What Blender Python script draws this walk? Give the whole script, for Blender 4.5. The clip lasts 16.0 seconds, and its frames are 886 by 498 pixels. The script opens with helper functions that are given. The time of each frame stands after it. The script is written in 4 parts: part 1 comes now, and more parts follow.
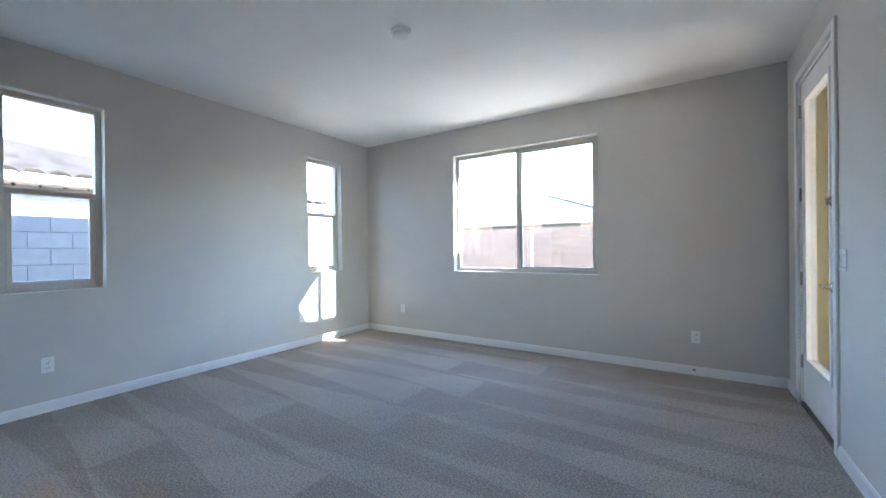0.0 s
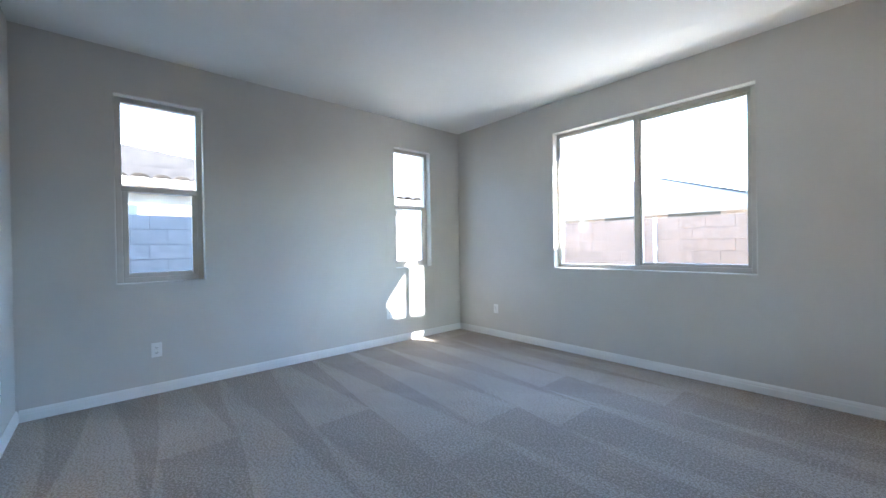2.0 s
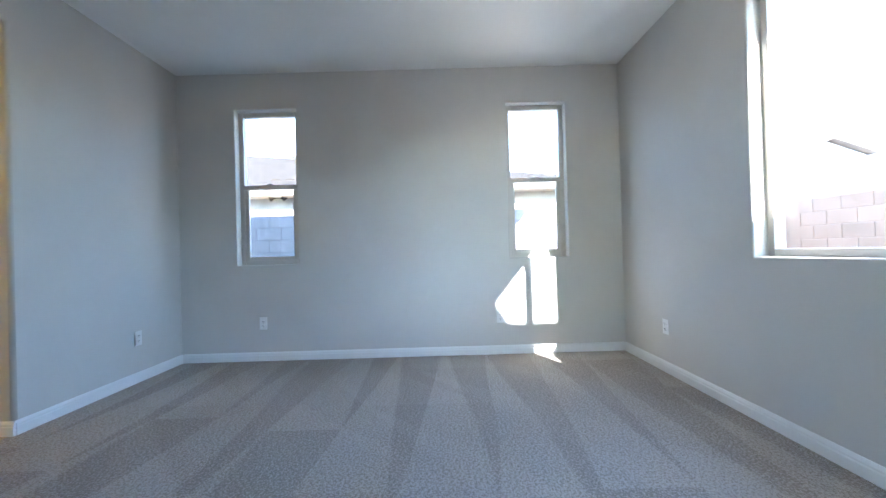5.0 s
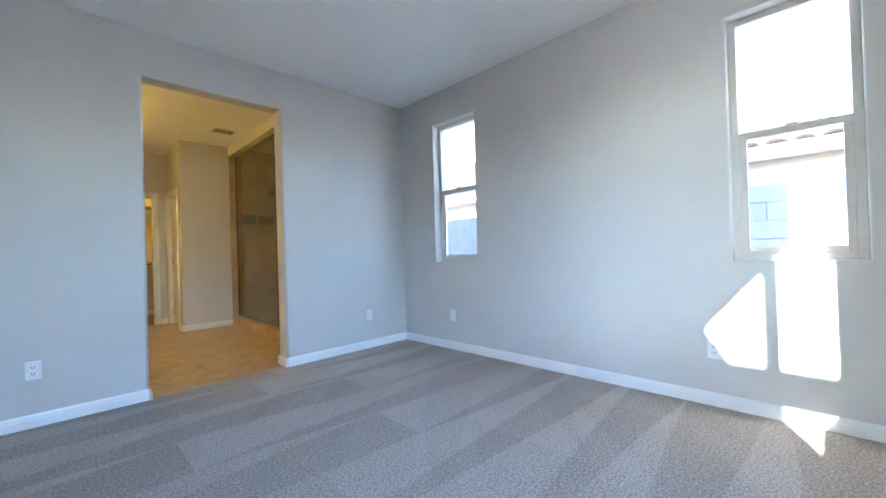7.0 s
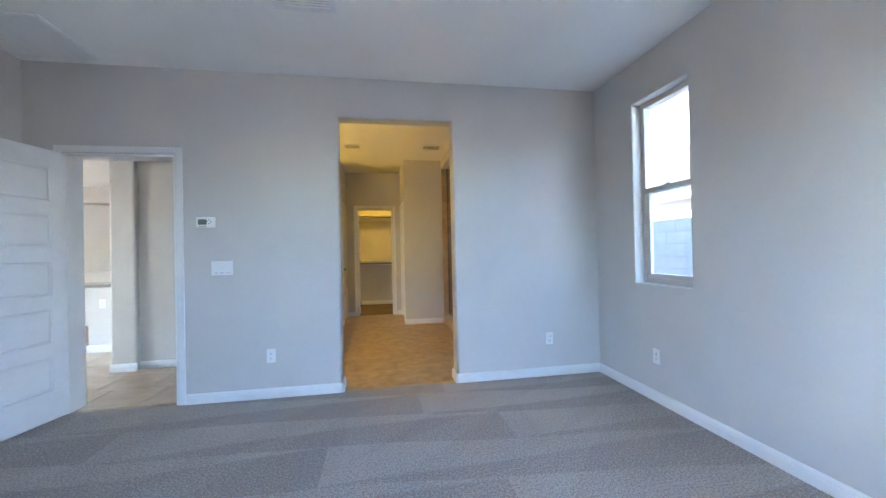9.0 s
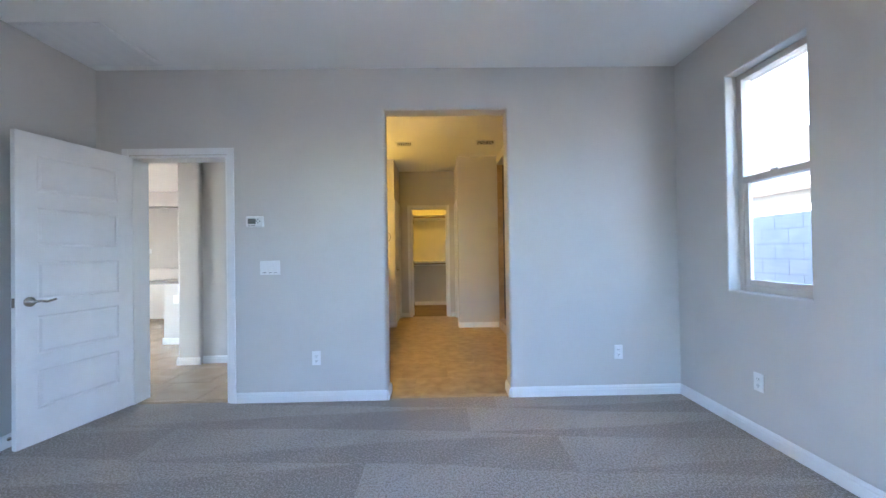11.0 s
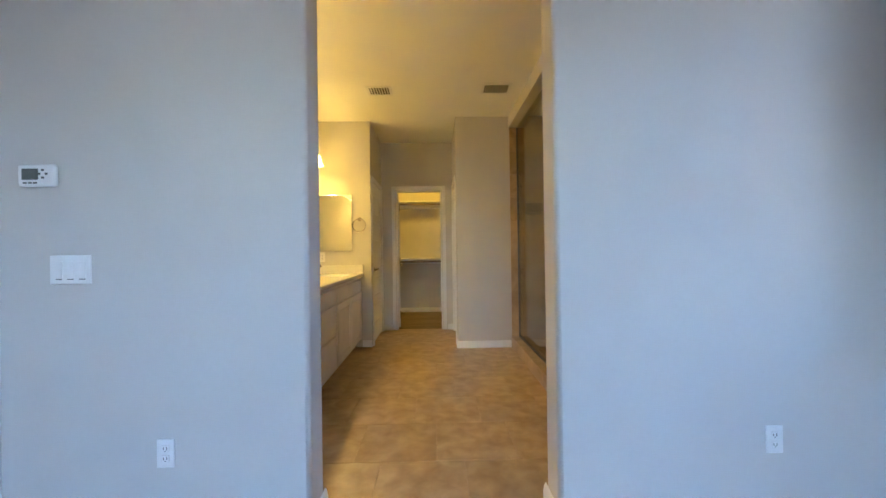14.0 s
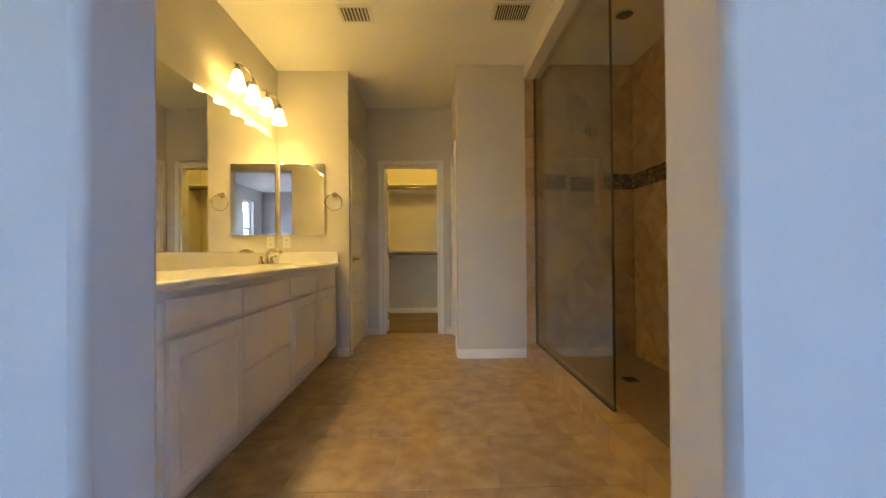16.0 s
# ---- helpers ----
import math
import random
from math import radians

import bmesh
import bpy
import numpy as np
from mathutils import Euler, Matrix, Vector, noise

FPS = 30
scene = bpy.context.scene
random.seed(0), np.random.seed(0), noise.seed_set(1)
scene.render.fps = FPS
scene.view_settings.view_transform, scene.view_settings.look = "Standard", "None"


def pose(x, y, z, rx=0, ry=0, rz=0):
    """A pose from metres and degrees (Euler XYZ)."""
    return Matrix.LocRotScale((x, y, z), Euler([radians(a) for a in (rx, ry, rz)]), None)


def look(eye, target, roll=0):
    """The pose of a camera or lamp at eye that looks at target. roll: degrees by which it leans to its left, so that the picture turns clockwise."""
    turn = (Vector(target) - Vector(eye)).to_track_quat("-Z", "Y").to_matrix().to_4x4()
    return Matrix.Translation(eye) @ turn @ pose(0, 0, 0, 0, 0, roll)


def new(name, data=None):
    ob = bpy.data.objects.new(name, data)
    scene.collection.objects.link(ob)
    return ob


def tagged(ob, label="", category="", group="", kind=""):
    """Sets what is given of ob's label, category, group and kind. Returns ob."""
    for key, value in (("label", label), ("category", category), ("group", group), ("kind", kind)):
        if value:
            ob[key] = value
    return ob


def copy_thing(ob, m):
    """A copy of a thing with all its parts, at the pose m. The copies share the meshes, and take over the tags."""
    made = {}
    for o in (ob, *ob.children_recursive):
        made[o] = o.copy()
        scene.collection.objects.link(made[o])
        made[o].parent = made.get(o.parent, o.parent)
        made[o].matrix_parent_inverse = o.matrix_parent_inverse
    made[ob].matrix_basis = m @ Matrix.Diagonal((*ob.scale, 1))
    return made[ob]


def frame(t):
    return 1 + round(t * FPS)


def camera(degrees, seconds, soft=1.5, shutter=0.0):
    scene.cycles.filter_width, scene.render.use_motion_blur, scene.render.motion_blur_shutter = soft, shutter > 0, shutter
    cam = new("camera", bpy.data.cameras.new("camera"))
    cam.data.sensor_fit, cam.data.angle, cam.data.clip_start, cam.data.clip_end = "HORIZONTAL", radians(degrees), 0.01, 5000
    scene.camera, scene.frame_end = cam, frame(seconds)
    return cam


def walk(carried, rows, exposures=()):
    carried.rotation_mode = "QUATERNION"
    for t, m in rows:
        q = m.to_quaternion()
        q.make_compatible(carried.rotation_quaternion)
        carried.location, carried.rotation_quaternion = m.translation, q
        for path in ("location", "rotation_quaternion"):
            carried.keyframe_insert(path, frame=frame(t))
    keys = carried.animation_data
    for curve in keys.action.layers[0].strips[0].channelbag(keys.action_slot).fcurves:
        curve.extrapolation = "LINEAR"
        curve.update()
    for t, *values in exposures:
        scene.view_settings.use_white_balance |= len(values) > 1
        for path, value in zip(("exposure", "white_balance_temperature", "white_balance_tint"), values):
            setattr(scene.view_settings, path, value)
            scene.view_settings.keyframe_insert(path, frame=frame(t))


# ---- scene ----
cam = camera(98.7, 16.0)
PATH = [
    (0, (0.207, -0.019, 1.207), (-0.875, 1.664, 1.202), -0.6),
    (0.5, (0.216, 0.054, 1.202), (-0.923, 1.698, 1.197), -0.6),
    (1, (0.19, 0.159, 1.186), (-1.05, 1.728, 1.176), -0.7),
    (1.5, (0.114, 0.316, 1.166), (-1.26, 1.77, 1.154), -0.7),
    (2, (0.013, 0.49, 1.162), (-1.487, 1.812, 1.149), -0.9),
    (2.5, (-0.075, 0.74, 1.166), (-1.714, 1.886, 1.158), -1.1),
    (3, (-0.095, 1.059, 1.188), (-1.865, 1.99, 1.174), -1.2),
    (5.5, (-0.345, 2.849, 0.944), (-2.319, 2.526, 0.965), -1.6),
    (6, (-0.497, 3.18, 0.932), (-2.365, 2.465, 0.953), -1.5),
    (6.5, (-0.721, 3.409, 0.955), (-2.386, 2.303, 0.977), -1.5),
    (7, (-0.988, 3.529, 1.018), (-2.404, 2.117, 1.034), -1.8),
    (7.5, (-1.265, 3.563, 1.13), (-2.406, 1.921, 1.131), -1.3),
    (8, (-1.448, 3.514, 1.17), (-2.308, 1.708, 1.176), -1.3),
    (8.5, (-1.641, 3.459, 1.214), (-2.203, 1.54, 1.216), -1.1),
    (9, (-1.752, 3.413, 1.204), (-2.09, 1.442, 1.216), -1.2),
    (9.5, (-1.8, 3.382, 1.191), (-1.937, 1.387, 1.216), -1.1),
    (12, (-1.876, 2.734, 1.213), (-1.902, 0.735, 1.226), -0.9),
    (12.5, (-1.902, 2.428, 1.216), (-1.928, 0.429, 1.227), -0.9),
    (13, (-1.934, 2.13, 1.222), (-1.96, 0.13, 1.231), -0.8),
    (13.5, (-1.946, 1.842, 1.207), (-1.979, -0.158, 1.213), -0.8),
    (14, (-1.953, 1.563, 1.159), (-1.989, -0.436, 1.166), -0.8),
    (14.5, (-1.963, 1.279, 1.112), (-2.0, -0.72, 1.118), -0.7),
    (15, (-1.969, 1.031, 1.048), (-2.011, -0.969, 1.064), -0.7),
    (15.5, (-1.973, 0.794, 1.002), (-2.021, -1.206, 1.023), -0.6),
    (16, (-1.973, 0.598, 0.986), (-2.023, -1.402, 1.004), -0.5),
]
EXPOSURES = [(0.0, 4.46, 5760, 8.0), (3.0, 4.46, 5710, 8.0), (5.5, 4.48, 5710, 8.0), (7.0, 4.94, 5680, 10.0), (8.0, 4.95, 5680, 12.0), (9.5, 5.0, 5710, 13.0), (12.5, 4.99, 5730, 14.0), (14.0, 4.93, 5580, 14.0), (16.0, 4.8, 5510, 19.0)]
walk(cam, [(t, look(eye, target, roll)) for t, eye, target, roll in PATH], EXPOSURES)

# ---- world, sun, exposure ----
SUN_WAY = Vector((-1.0, -0.43, -0.54))
world = bpy.data.worlds.new("sky")
scene.world = world
world.use_nodes = True
wn, wl = world.node_tree.nodes, world.node_tree.links
sky = wn.new("ShaderNodeTexSky")
sky.sky_type, sky.sun_disc = "NISHITA", False
sky.sun_elevation = math.asin(0.54 / SUN_WAY.length)
sky.sun_rotation = math.atan2(1.0, 0.43)
sky.dust_density = 0.1
wn["Background"].inputs["Strength"].default_value = 0.15
wl.new(sky.outputs[0], wn["Background"].inputs["Color"])
sun = new("sun", bpy.data.lights.new("sun", "SUN"))
sun.data.energy, sun.data.angle, sun.data.color = 3.0, radians(0.55), (1.0, 0.94, 0.86)
sun.matrix_world = look((0, 0, 30), Vector((0, 0, 30)) + SUN_WAY)


# ---- materials ----
def material(name, color, rough=0.6, metal=0.0, spec=None):
    m = bpy.data.materials.new(name)
    m.use_nodes = True
    b = m.node_tree.nodes["Principled BSDF"]
    b.inputs["Base Color"].default_value = (*color, 1)
    b.inputs["Roughness"].default_value, b.inputs["Metallic"].default_value = rough, metal
    if spec is not None:
        b.inputs["Specular IOR Level"].default_value = spec
    return m


def nodes_of(m):
    t = m.node_tree
    return t.nodes, t.links, t.nodes["Principled BSDF"]


def textured(name, color, other, rough=0.6, scale=3.0, bump=0.2, bump_scale=200.0, distance=0.002, metal=0.0, detail=5.0, low=0.35, high=0.65, per_piece=0.0, swirl=0.8):
    """Two colours mixed by a noise, and a fine relief by a second one; per_piece varies the value from piece to piece."""
    m = material(name, color, rough, metal)
    n, l, b = nodes_of(m)
    co = n.new("ShaderNodeTexCoord")
    tex = n.new("ShaderNodeTexNoise")
    tex.inputs["Scale"].default_value, tex.inputs["Detail"].default_value = scale, detail
    tex.inputs["Distortion"].default_value = swirl
    l.new(co.outputs["Object"], tex.inputs["Vector"])
    ramp = n.new("ShaderNodeValToRGB")
    ramp.color_ramp.elements[0].position, ramp.color_ramp.elements[1].position = low, high
    ramp.color_ramp.elements[0].color, ramp.color_ramp.elements[1].color = (*color, 1), (*other, 1)
    l.new(tex.outputs["Fac"], ramp.inputs["Fac"])
    out = ramp.outputs["Color"]
    if per_piece:
        info = n.new("ShaderNodeObjectInfo")
        spread = n.new("ShaderNodeMapRange")
        spread.inputs["To Min"].default_value, spread.inputs["To Max"].default_value = 1 - per_piece, 1 + per_piece
        l.new(info.outputs["Random"], spread.inputs["Value"])
        hsv = n.new("ShaderNodeHueSaturation")
        l.new(spread.outputs["Result"], hsv.inputs["Value"])
        l.new(out, hsv.inputs["Color"])
        shift = n.new("ShaderNodeVectorMath")
        shift.operation = "MULTIPLY_ADD"
        comb = n.new("ShaderNodeCombineXYZ")
        for k in range(3):
            l.new(info.outputs["Random"], comb.inputs[k])
        l.new(comb.outputs[0], shift.inputs[0])
        shift.inputs[1].default_value = (37, 53, 71)
        l.new(co.outputs["Object"], shift.inputs[2])
        l.new(shift.outputs[0], tex.inputs["Vector"])
        out = hsv.outputs["Color"]
    l.new(out, b.inputs["Base Color"])
    fine = n.new("ShaderNodeTexNoise")
    fine.inputs["Scale"].default_value, fine.inputs["Detail"].default_value = bump_scale, 3.0
    l.new(co.outputs["Object"], fine.inputs["Vector"])
    bp = n.new("ShaderNodeBump")
    bp.inputs["Strength"].default_value, bp.inputs["Distance"].default_value = bump, distance
    l.new(fine.outputs["Fac"], bp.inputs["Height"])
    l.new(bp.outputs["Normal"], b.inputs["Normal"])
    return m


def glass_material(name, tint, base=0.04):
    m = bpy.data.materials.new(name)
    m.use_nodes = True
    n, l = m.node_tree.nodes, m.node_tree.links
    n.remove(n["Principled BSDF"])
    clear, gloss, mix = n.new("ShaderNodeBsdfTransparent"), n.new("ShaderNodeBsdfGlossy"), n.new("ShaderNodeMixShader")
    clear.inputs["Color"].default_value = (*tint, 1)
    gloss.inputs["Roughness"].default_value = 0.0
    facing, steep, fac = n.new("ShaderNodeLayerWeight"), n.new("ShaderNodeMath"), n.new("ShaderNodeMath")
    facing.inputs["Blend"].default_value = 0.5
    steep.operation, fac.operation = "POWER", "MULTIPLY_ADD"
    steep.inputs[1].default_value = 5.0
    fac.inputs[1].default_value, fac.inputs[2].default_value = 1 - base, base
    l.new(facing.outputs["Facing"], steep.inputs[0])
    l.new(steep.outputs[0], fac.inputs[0])
    l.new(fac.outputs[0], mix.inputs[0])
    l.new(clear.outputs[0], mix.inputs[1])
    l.new(gloss.outputs[0], mix.inputs[2])
    l.new(mix.outputs[0], n["Material Output"].inputs["Surface"])
    return m


def glowing(name, color, strength):
    m = material(name, (0.85, 0.83, 0.78), 0.3)
    _, _, b = nodes_of(m)
    b.inputs["Emission Color"].default_value, b.inputs["Emission Strength"].default_value = (*color, 1), strength
    return m


PAINT = textured("wall_paint", (0.585, 0.565, 0.53), (0.61, 0.59, 0.555), 0.75, 1.6, 0.12, 160, 0.002)
CEILING_PAINT = textured("ceiling_paint", (0.87, 0.865, 0.84), (0.90, 0.895, 0.87), 0.85, 1.4, 0.25, 120, 0.003)
TRIM = textured("trim_paint", (0.78, 0.78, 0.77), (0.81, 0.81, 0.80), 0.4, 4.0, 0.04, 90, 0.001)
DOOR_PAINT = textured("door_paint", (0.76, 0.76, 0.755), (0.80, 0.80, 0.795), 0.38, 5.0, 0.06, 140, 0.001)
VINYL = textured("almond_vinyl", (0.56, 0.52, 0.47), (0.60, 0.56, 0.505), 0.45, 6.0, 0.03, 150, 0.001)
WHITE_PLASTIC = textured("white_plastic", (0.80, 0.80, 0.79), (0.83, 0.83, 0.82), 0.35, 20.0, 0.02, 300, 0.0005)
GREY_PLASTIC = textured("lcd_grey", (0.10, 0.11, 0.10), (0.13, 0.14, 0.13), 0.3, 30.0, 0.02, 300, 0.0005)
DARK = textured("dark_void", (0.02, 0.02, 0.02), (0.03, 0.03, 0.03), 0.9, 10.0, 0.05, 100, 0.001)
NICKEL = textured("satin_nickel", (0.42, 0.385, 0.335), (0.50, 0.46, 0.40), 0.26, 40.0, 0.04, 500, 0.0005, metal=1.0)
STEEL = textured("dark_bronze_channel", (0.16, 0.15, 0.14), (0.20, 0.19, 0.18), 0.35, 30.0, 0.03, 300, 0.0005, metal=1.0)
MIRROR = material("mirror_silver", (0.93, 0.94, 0.93), 0.0, 1.0)
GLASS = glass_material("window_glass", (0.97, 0.98, 0.98))
SHOWER_GLASS = glass_material("shower_glass", (0.92, 0.93, 0.91), 0.06)
CULTURED = textured("cultured_marble", (0.80, 0.79, 0.76), (0.84, 0.83, 0.81), 0.18, 5.0, 0.02, 60, 0.001)
CABINET = textured("cabinet_paint", (0.83, 0.825, 0.82), (0.86, 0.855, 0.85), 0.42, 6.0, 0.08, 120, 0.001)
TILE = textured("travertine_tile", (0.29, 0.185, 0.08), (0.49, 0.355, 0.185), 0.33, 9.0, 0.12, 60, 0.002, detail=15.0, low=0.29, high=0.72, per_piece=0.07, swirl=0.3)
HALL_TILE = textured("hall_tile", (0.37, 0.275, 0.18), (0.49, 0.385, 0.27), 0.22, 4.0, 0.1, 60, 0.002, detail=8.0, low=0.3, high=0.7, per_piece=0.08)
GROUT = textured("grout", (0.40, 0.28, 0.15), (0.46, 0.33, 0.19), 0.9, 14.0, 0.3, 200, 0.002)
HALL_GROUT = textured("hall_grout", (0.17, 0.12, 0.08), (0.22, 0.16, 0.11), 0.9, 14.0, 0.3, 200, 0.002)
SHOWER_TILE = textured("shower_tile", (0.36, 0.24, 0.12), (0.53, 0.38, 0.22), 0.3, 6.0, 0.1, 50, 0.002, detail=8.0, low=0.3, high=0.7, per_piece=0.10)
PAN = textured("shower_pan", (0.25, 0.175, 0.10), (0.33, 0.24, 0.14), 0.5, 40.0, 0.5, 160, 0.003)
MOSAIC = textured("mosaic_tile", (0.10, 0.075, 0.055), (0.24, 0.19, 0.14), 0.15, 9.0, 0.05, 50, 0.001, per_piece=0.5)
GRANITE = textured("granite", (0.05, 0.045, 0.04), (0.20, 0.17, 0.13), 0.15, 60.0, 0.02, 100, 0.0005)
BLOCK = textured("concrete_block", (0.20, 0.185, 0.18), (0.25, 0.23, 0.225), 0.9, 7.0, 0.4, 90, 0.004, per_piece=0.06)
BLOCK_WARM = textured("warm_concrete_block", (0.225, 0.15, 0.105), (0.275, 0.19, 0.14), 0.9, 7.0, 0.4, 90, 0.004, per_piece=0.08)
MORTAR = textured("mortar", (0.11, 0.10, 0.095), (0.14, 0.13, 0.125), 0.95, 20.0, 0.4, 120, 0.003)
STUCCO = textured("stucco", (0.38, 0.33, 0.275), (0.44, 0.385, 0.32), 0.9, 2.0, 0.5, 70, 0.006)
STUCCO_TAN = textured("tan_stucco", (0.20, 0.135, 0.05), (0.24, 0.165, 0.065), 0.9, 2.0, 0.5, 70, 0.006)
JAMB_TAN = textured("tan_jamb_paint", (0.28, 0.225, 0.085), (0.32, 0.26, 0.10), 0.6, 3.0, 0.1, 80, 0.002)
STUCCO_GREY = textured("grey_stucco", (0.33, 0.34, 0.37), (0.38, 0.39, 0.42), 0.9, 2.0, 0.5, 70, 0.006)
ROOF_TILE = textured("roof_tile", (0.085, 0.07, 0.06), (0.13, 0.108, 0.095), 0.85, 5.0, 0.3, 60, 0.004, per_piece=0.12)
FASCIA = textured("fascia_paint", (0.30, 0.25, 0.20), (0.35, 0.295, 0.24), 0.7, 4.0, 0.1, 80, 0.002)
DARK_ROOF_TILE = textured("dark_roof_tile", (0.03, 0.025, 0.022), (0.048, 0.04, 0.035), 0.85, 5.0, 0.3, 60, 0.004, per_piece=0.15)
nodes_of(DARK_ROOF_TILE)[2].inputs["Specular IOR Level"].default_value = 0.15
MORTAR_WARM = textured("warm_mortar", (0.29, 0.215, 0.17), (0.34, 0.255, 0.205), 0.95, 20.0, 0.4, 120, 0.003)
GRAVEL = textured("gravel", (0.54, 0.47, 0.38), (0.68, 0.60, 0.50), 0.95, 25.0, 0.8, 60, 0.02)
ROD = textured("closet_rod_bronze", (0.24, 0.19, 0.13), (0.29, 0.23, 0.16), 0.3, 20.0, 0.02, 200, 0.0005, metal=1.0)
SHADE_GLASS = glowing("lit_frosted_glass", (1.0, 0.60, 0.10), 0.65)


def carpet_material(name, dark, light):
    """Cut-pile carpet with the light and dark wedges that a vacuum cleaner leaves in its nap."""
    m = material(name, dark, 0.95, spec=0.15)
    n, l, b = nodes_of(m)

    def math_node(op, a, c=None):
        k = n.new("ShaderNodeMath")
        k.operation = op
        for i, v in enumerate((a, c)):
            if v is None:
                continue
            if isinstance(v, (int, float)):
                k.inputs[i].default_value = v
            else:
                l.new(v, k.inputs[i])
        return k.outputs[0]

    def noise_node(scale, detail=2.0):
        k = n.new("ShaderNodeTexNoise")
        k.inputs["Scale"].default_value, k.inputs["Detail"].default_value = scale, detail
        l.new(co.outputs["Object"], k.inputs["Vector"])
        return k.outputs["Fac"]

    co, sep = n.new("ShaderNodeTexCoord"), n.new("ShaderNodeSeparateXYZ")
    l.new(co.outputs["Object"], sep.inputs[0])
    drift = math_node("MULTIPLY", math_node("SUBTRACT", noise_node(0.5, 1.0), 0.5), 0.5)

    def wedges(u, w, per_metre, length, seed):
        """Straight tapering strokes laid side by side, each begun at its own place."""
        v = math_node("ADD", math_node("MULTIPLY", u, per_metre), drift)
        dice = n.new("ShaderNodeTexWhiteNoise")
        dice.noise_dimensions = "1D"
        l.new(math_node("ADD", math_node("FLOOR", v), seed), dice.inputs["W"])
        start = math_node("FRACT", math_node("ADD", math_node("DIVIDE", w, length), dice.outputs["Value"]))
        edge = n.new("ShaderNodeMapRange")
        edge.inputs["From Min"].default_value, edge.inputs["From Max"].default_value = -0.025, 0.025
        l.new(math_node("SUBTRACT", start, math_node("FRACT", v)), edge.inputs["Value"])
        return edge.outputs[0]

    lean_u = math_node("ADD", sep.outputs[1], math_node("MULTIPLY", sep.outputs[0], 0.10))
    cross_u = math_node("ADD", math_node("MULTIPLY", sep.outputs[1], 0.8), math_node("MULTIPLY", sep.outputs[0], -0.5))
    main = wedges(lean_u, sep.outputs[0], 2.4, 2.6, 3.0)
    other = wedges(cross_u, sep.outputs[0], 1.7, 1.9, 11.0)
    strokes = math_node("ADD", math_node("MULTIPLY", main, 0.75), math_node("MULTIPLY", other, 0.25))
    track = math_node("FRACT", math_node("ADD", math_node("MULTIPLY", lean_u, 1.3), math_node("MULTIPLY", noise_node(0.9, 1.0), 1.1)))
    line = n.new("ShaderNodeMapRange")
    line.inputs["From Min"].default_value, line.inputs["From Max"].default_value = 0.012, 0.0
    l.new(math_node("ABSOLUTE", math_node("SUBTRACT", track, 0.5)), line.inputs["Value"])
    broken = n.new("ShaderNodeMapRange")
    broken.inputs["From Min"].default_value, broken.inputs["From Max"].default_value = 0.5, 0.62
    l.new(noise_node(1.3, 2.0), broken.inputs["Value"])
    strokes = math_node("ADD", strokes, math_node("MULTIPLY", math_node("MULTIPLY", line.outputs[0], broken.outputs[0]), 0.5))
    patchy = n.new("ShaderNodeMapRange")
    patchy.inputs["From Min"].default_value, patchy.inputs["From Max"].default_value = 0.36, 0.6
    patchy.inputs["To Min"].default_value = 0.5
    l.new(noise_node(0.75, 2.0), patchy.inputs["Value"])
    strokes = math_node("MULTIPLY", strokes, patchy.outputs[0])
    fade = math_node("MULTIPLY", strokes, math_node("ADD", math_node("MULTIPLY", noise_node(1.7, 4.0), 0.8), 0.45))
    grain = n.new("ShaderNodeMapRange")
    grain.inputs["From Min"].default_value, grain.inputs["From Max"].default_value = 0.36, 0.62
    l.new(noise_node(150.0, 3.0), grain.inputs["Value"])
    coarse = n.new("ShaderNodeMapRange")
    coarse.inputs["From Min"].default_value, coarse.inputs["From Max"].default_value = 0.36, 0.62
    l.new(noise_node(80.0, 4.0), coarse.inputs["Value"])
    speck = math_node("ADD", math_node("MULTIPLY", grain.outputs[0], 0.5), math_node("MULTIPLY", coarse.outputs[0], 0.5))
    fac = math_node("ADD", math_node("MULTIPLY", fade, 0.62), math_node("MULTIPLY", math_node("SUBTRACT", speck, 0.40), 1.9))
    mix = n.new("ShaderNodeMix")
    mix.data_type = "RGBA"
    l.new(fac, mix.inputs["Factor"])
    mix.inputs["A"].default_value, mix.inputs["B"].default_value = (*dark, 1), (*light, 1)
    l.new(mix.outputs["Result"], b.inputs["Base Color"])
    bp = n.new("ShaderNodeBump")
    bp.inputs["Strength"].default_value, bp.inputs["Distance"].default_value = 0.6, 0.006
    l.new(math_node("ADD", math_node("MULTIPLY", speck, 0.8), math_node("MULTIPLY", noise_node(240.0, 2.0), 0.6)), bp.inputs["Height"])
    l.new(bp.outputs["Normal"], b.inputs["Normal"])
    return m


# Bedroom carpet again, with the closet's dim yellow light put into its colour.
SHADED_CARPET = carpet_material("shaded_carpet_pile", (0.20, 0.15, 0.10), (0.32, 0.25, 0.18))
CARPET = carpet_material("carpet_pile", (0.275, 0.238, 0.205), (0.505, 0.455, 0.405))


# ---- mesh helpers ----
def box(bm, lo, hi, bevel=0.0, seg=2):
    """A box from corner to corner added to bm, its edges rounded."""
    g = bmesh.ops.create_cube(bm, size=1.0)
    c = [(a + b) / 2 for a, b in zip(lo, hi)]
    d = [b - a for a, b in zip(lo, hi)]
    for v in g["verts"]:
        v.co = Vector((c[0] + v.co.x * d[0], c[1] + v.co.y * d[1], c[2] + v.co.z * d[2]))
    if bevel:
        es = list({e for v in g["verts"] for e in v.link_edges})
        bmesh.ops.bevel(bm, geom=es, offset=bevel, segments=seg, affect="EDGES", profile=0.5)
    return bm


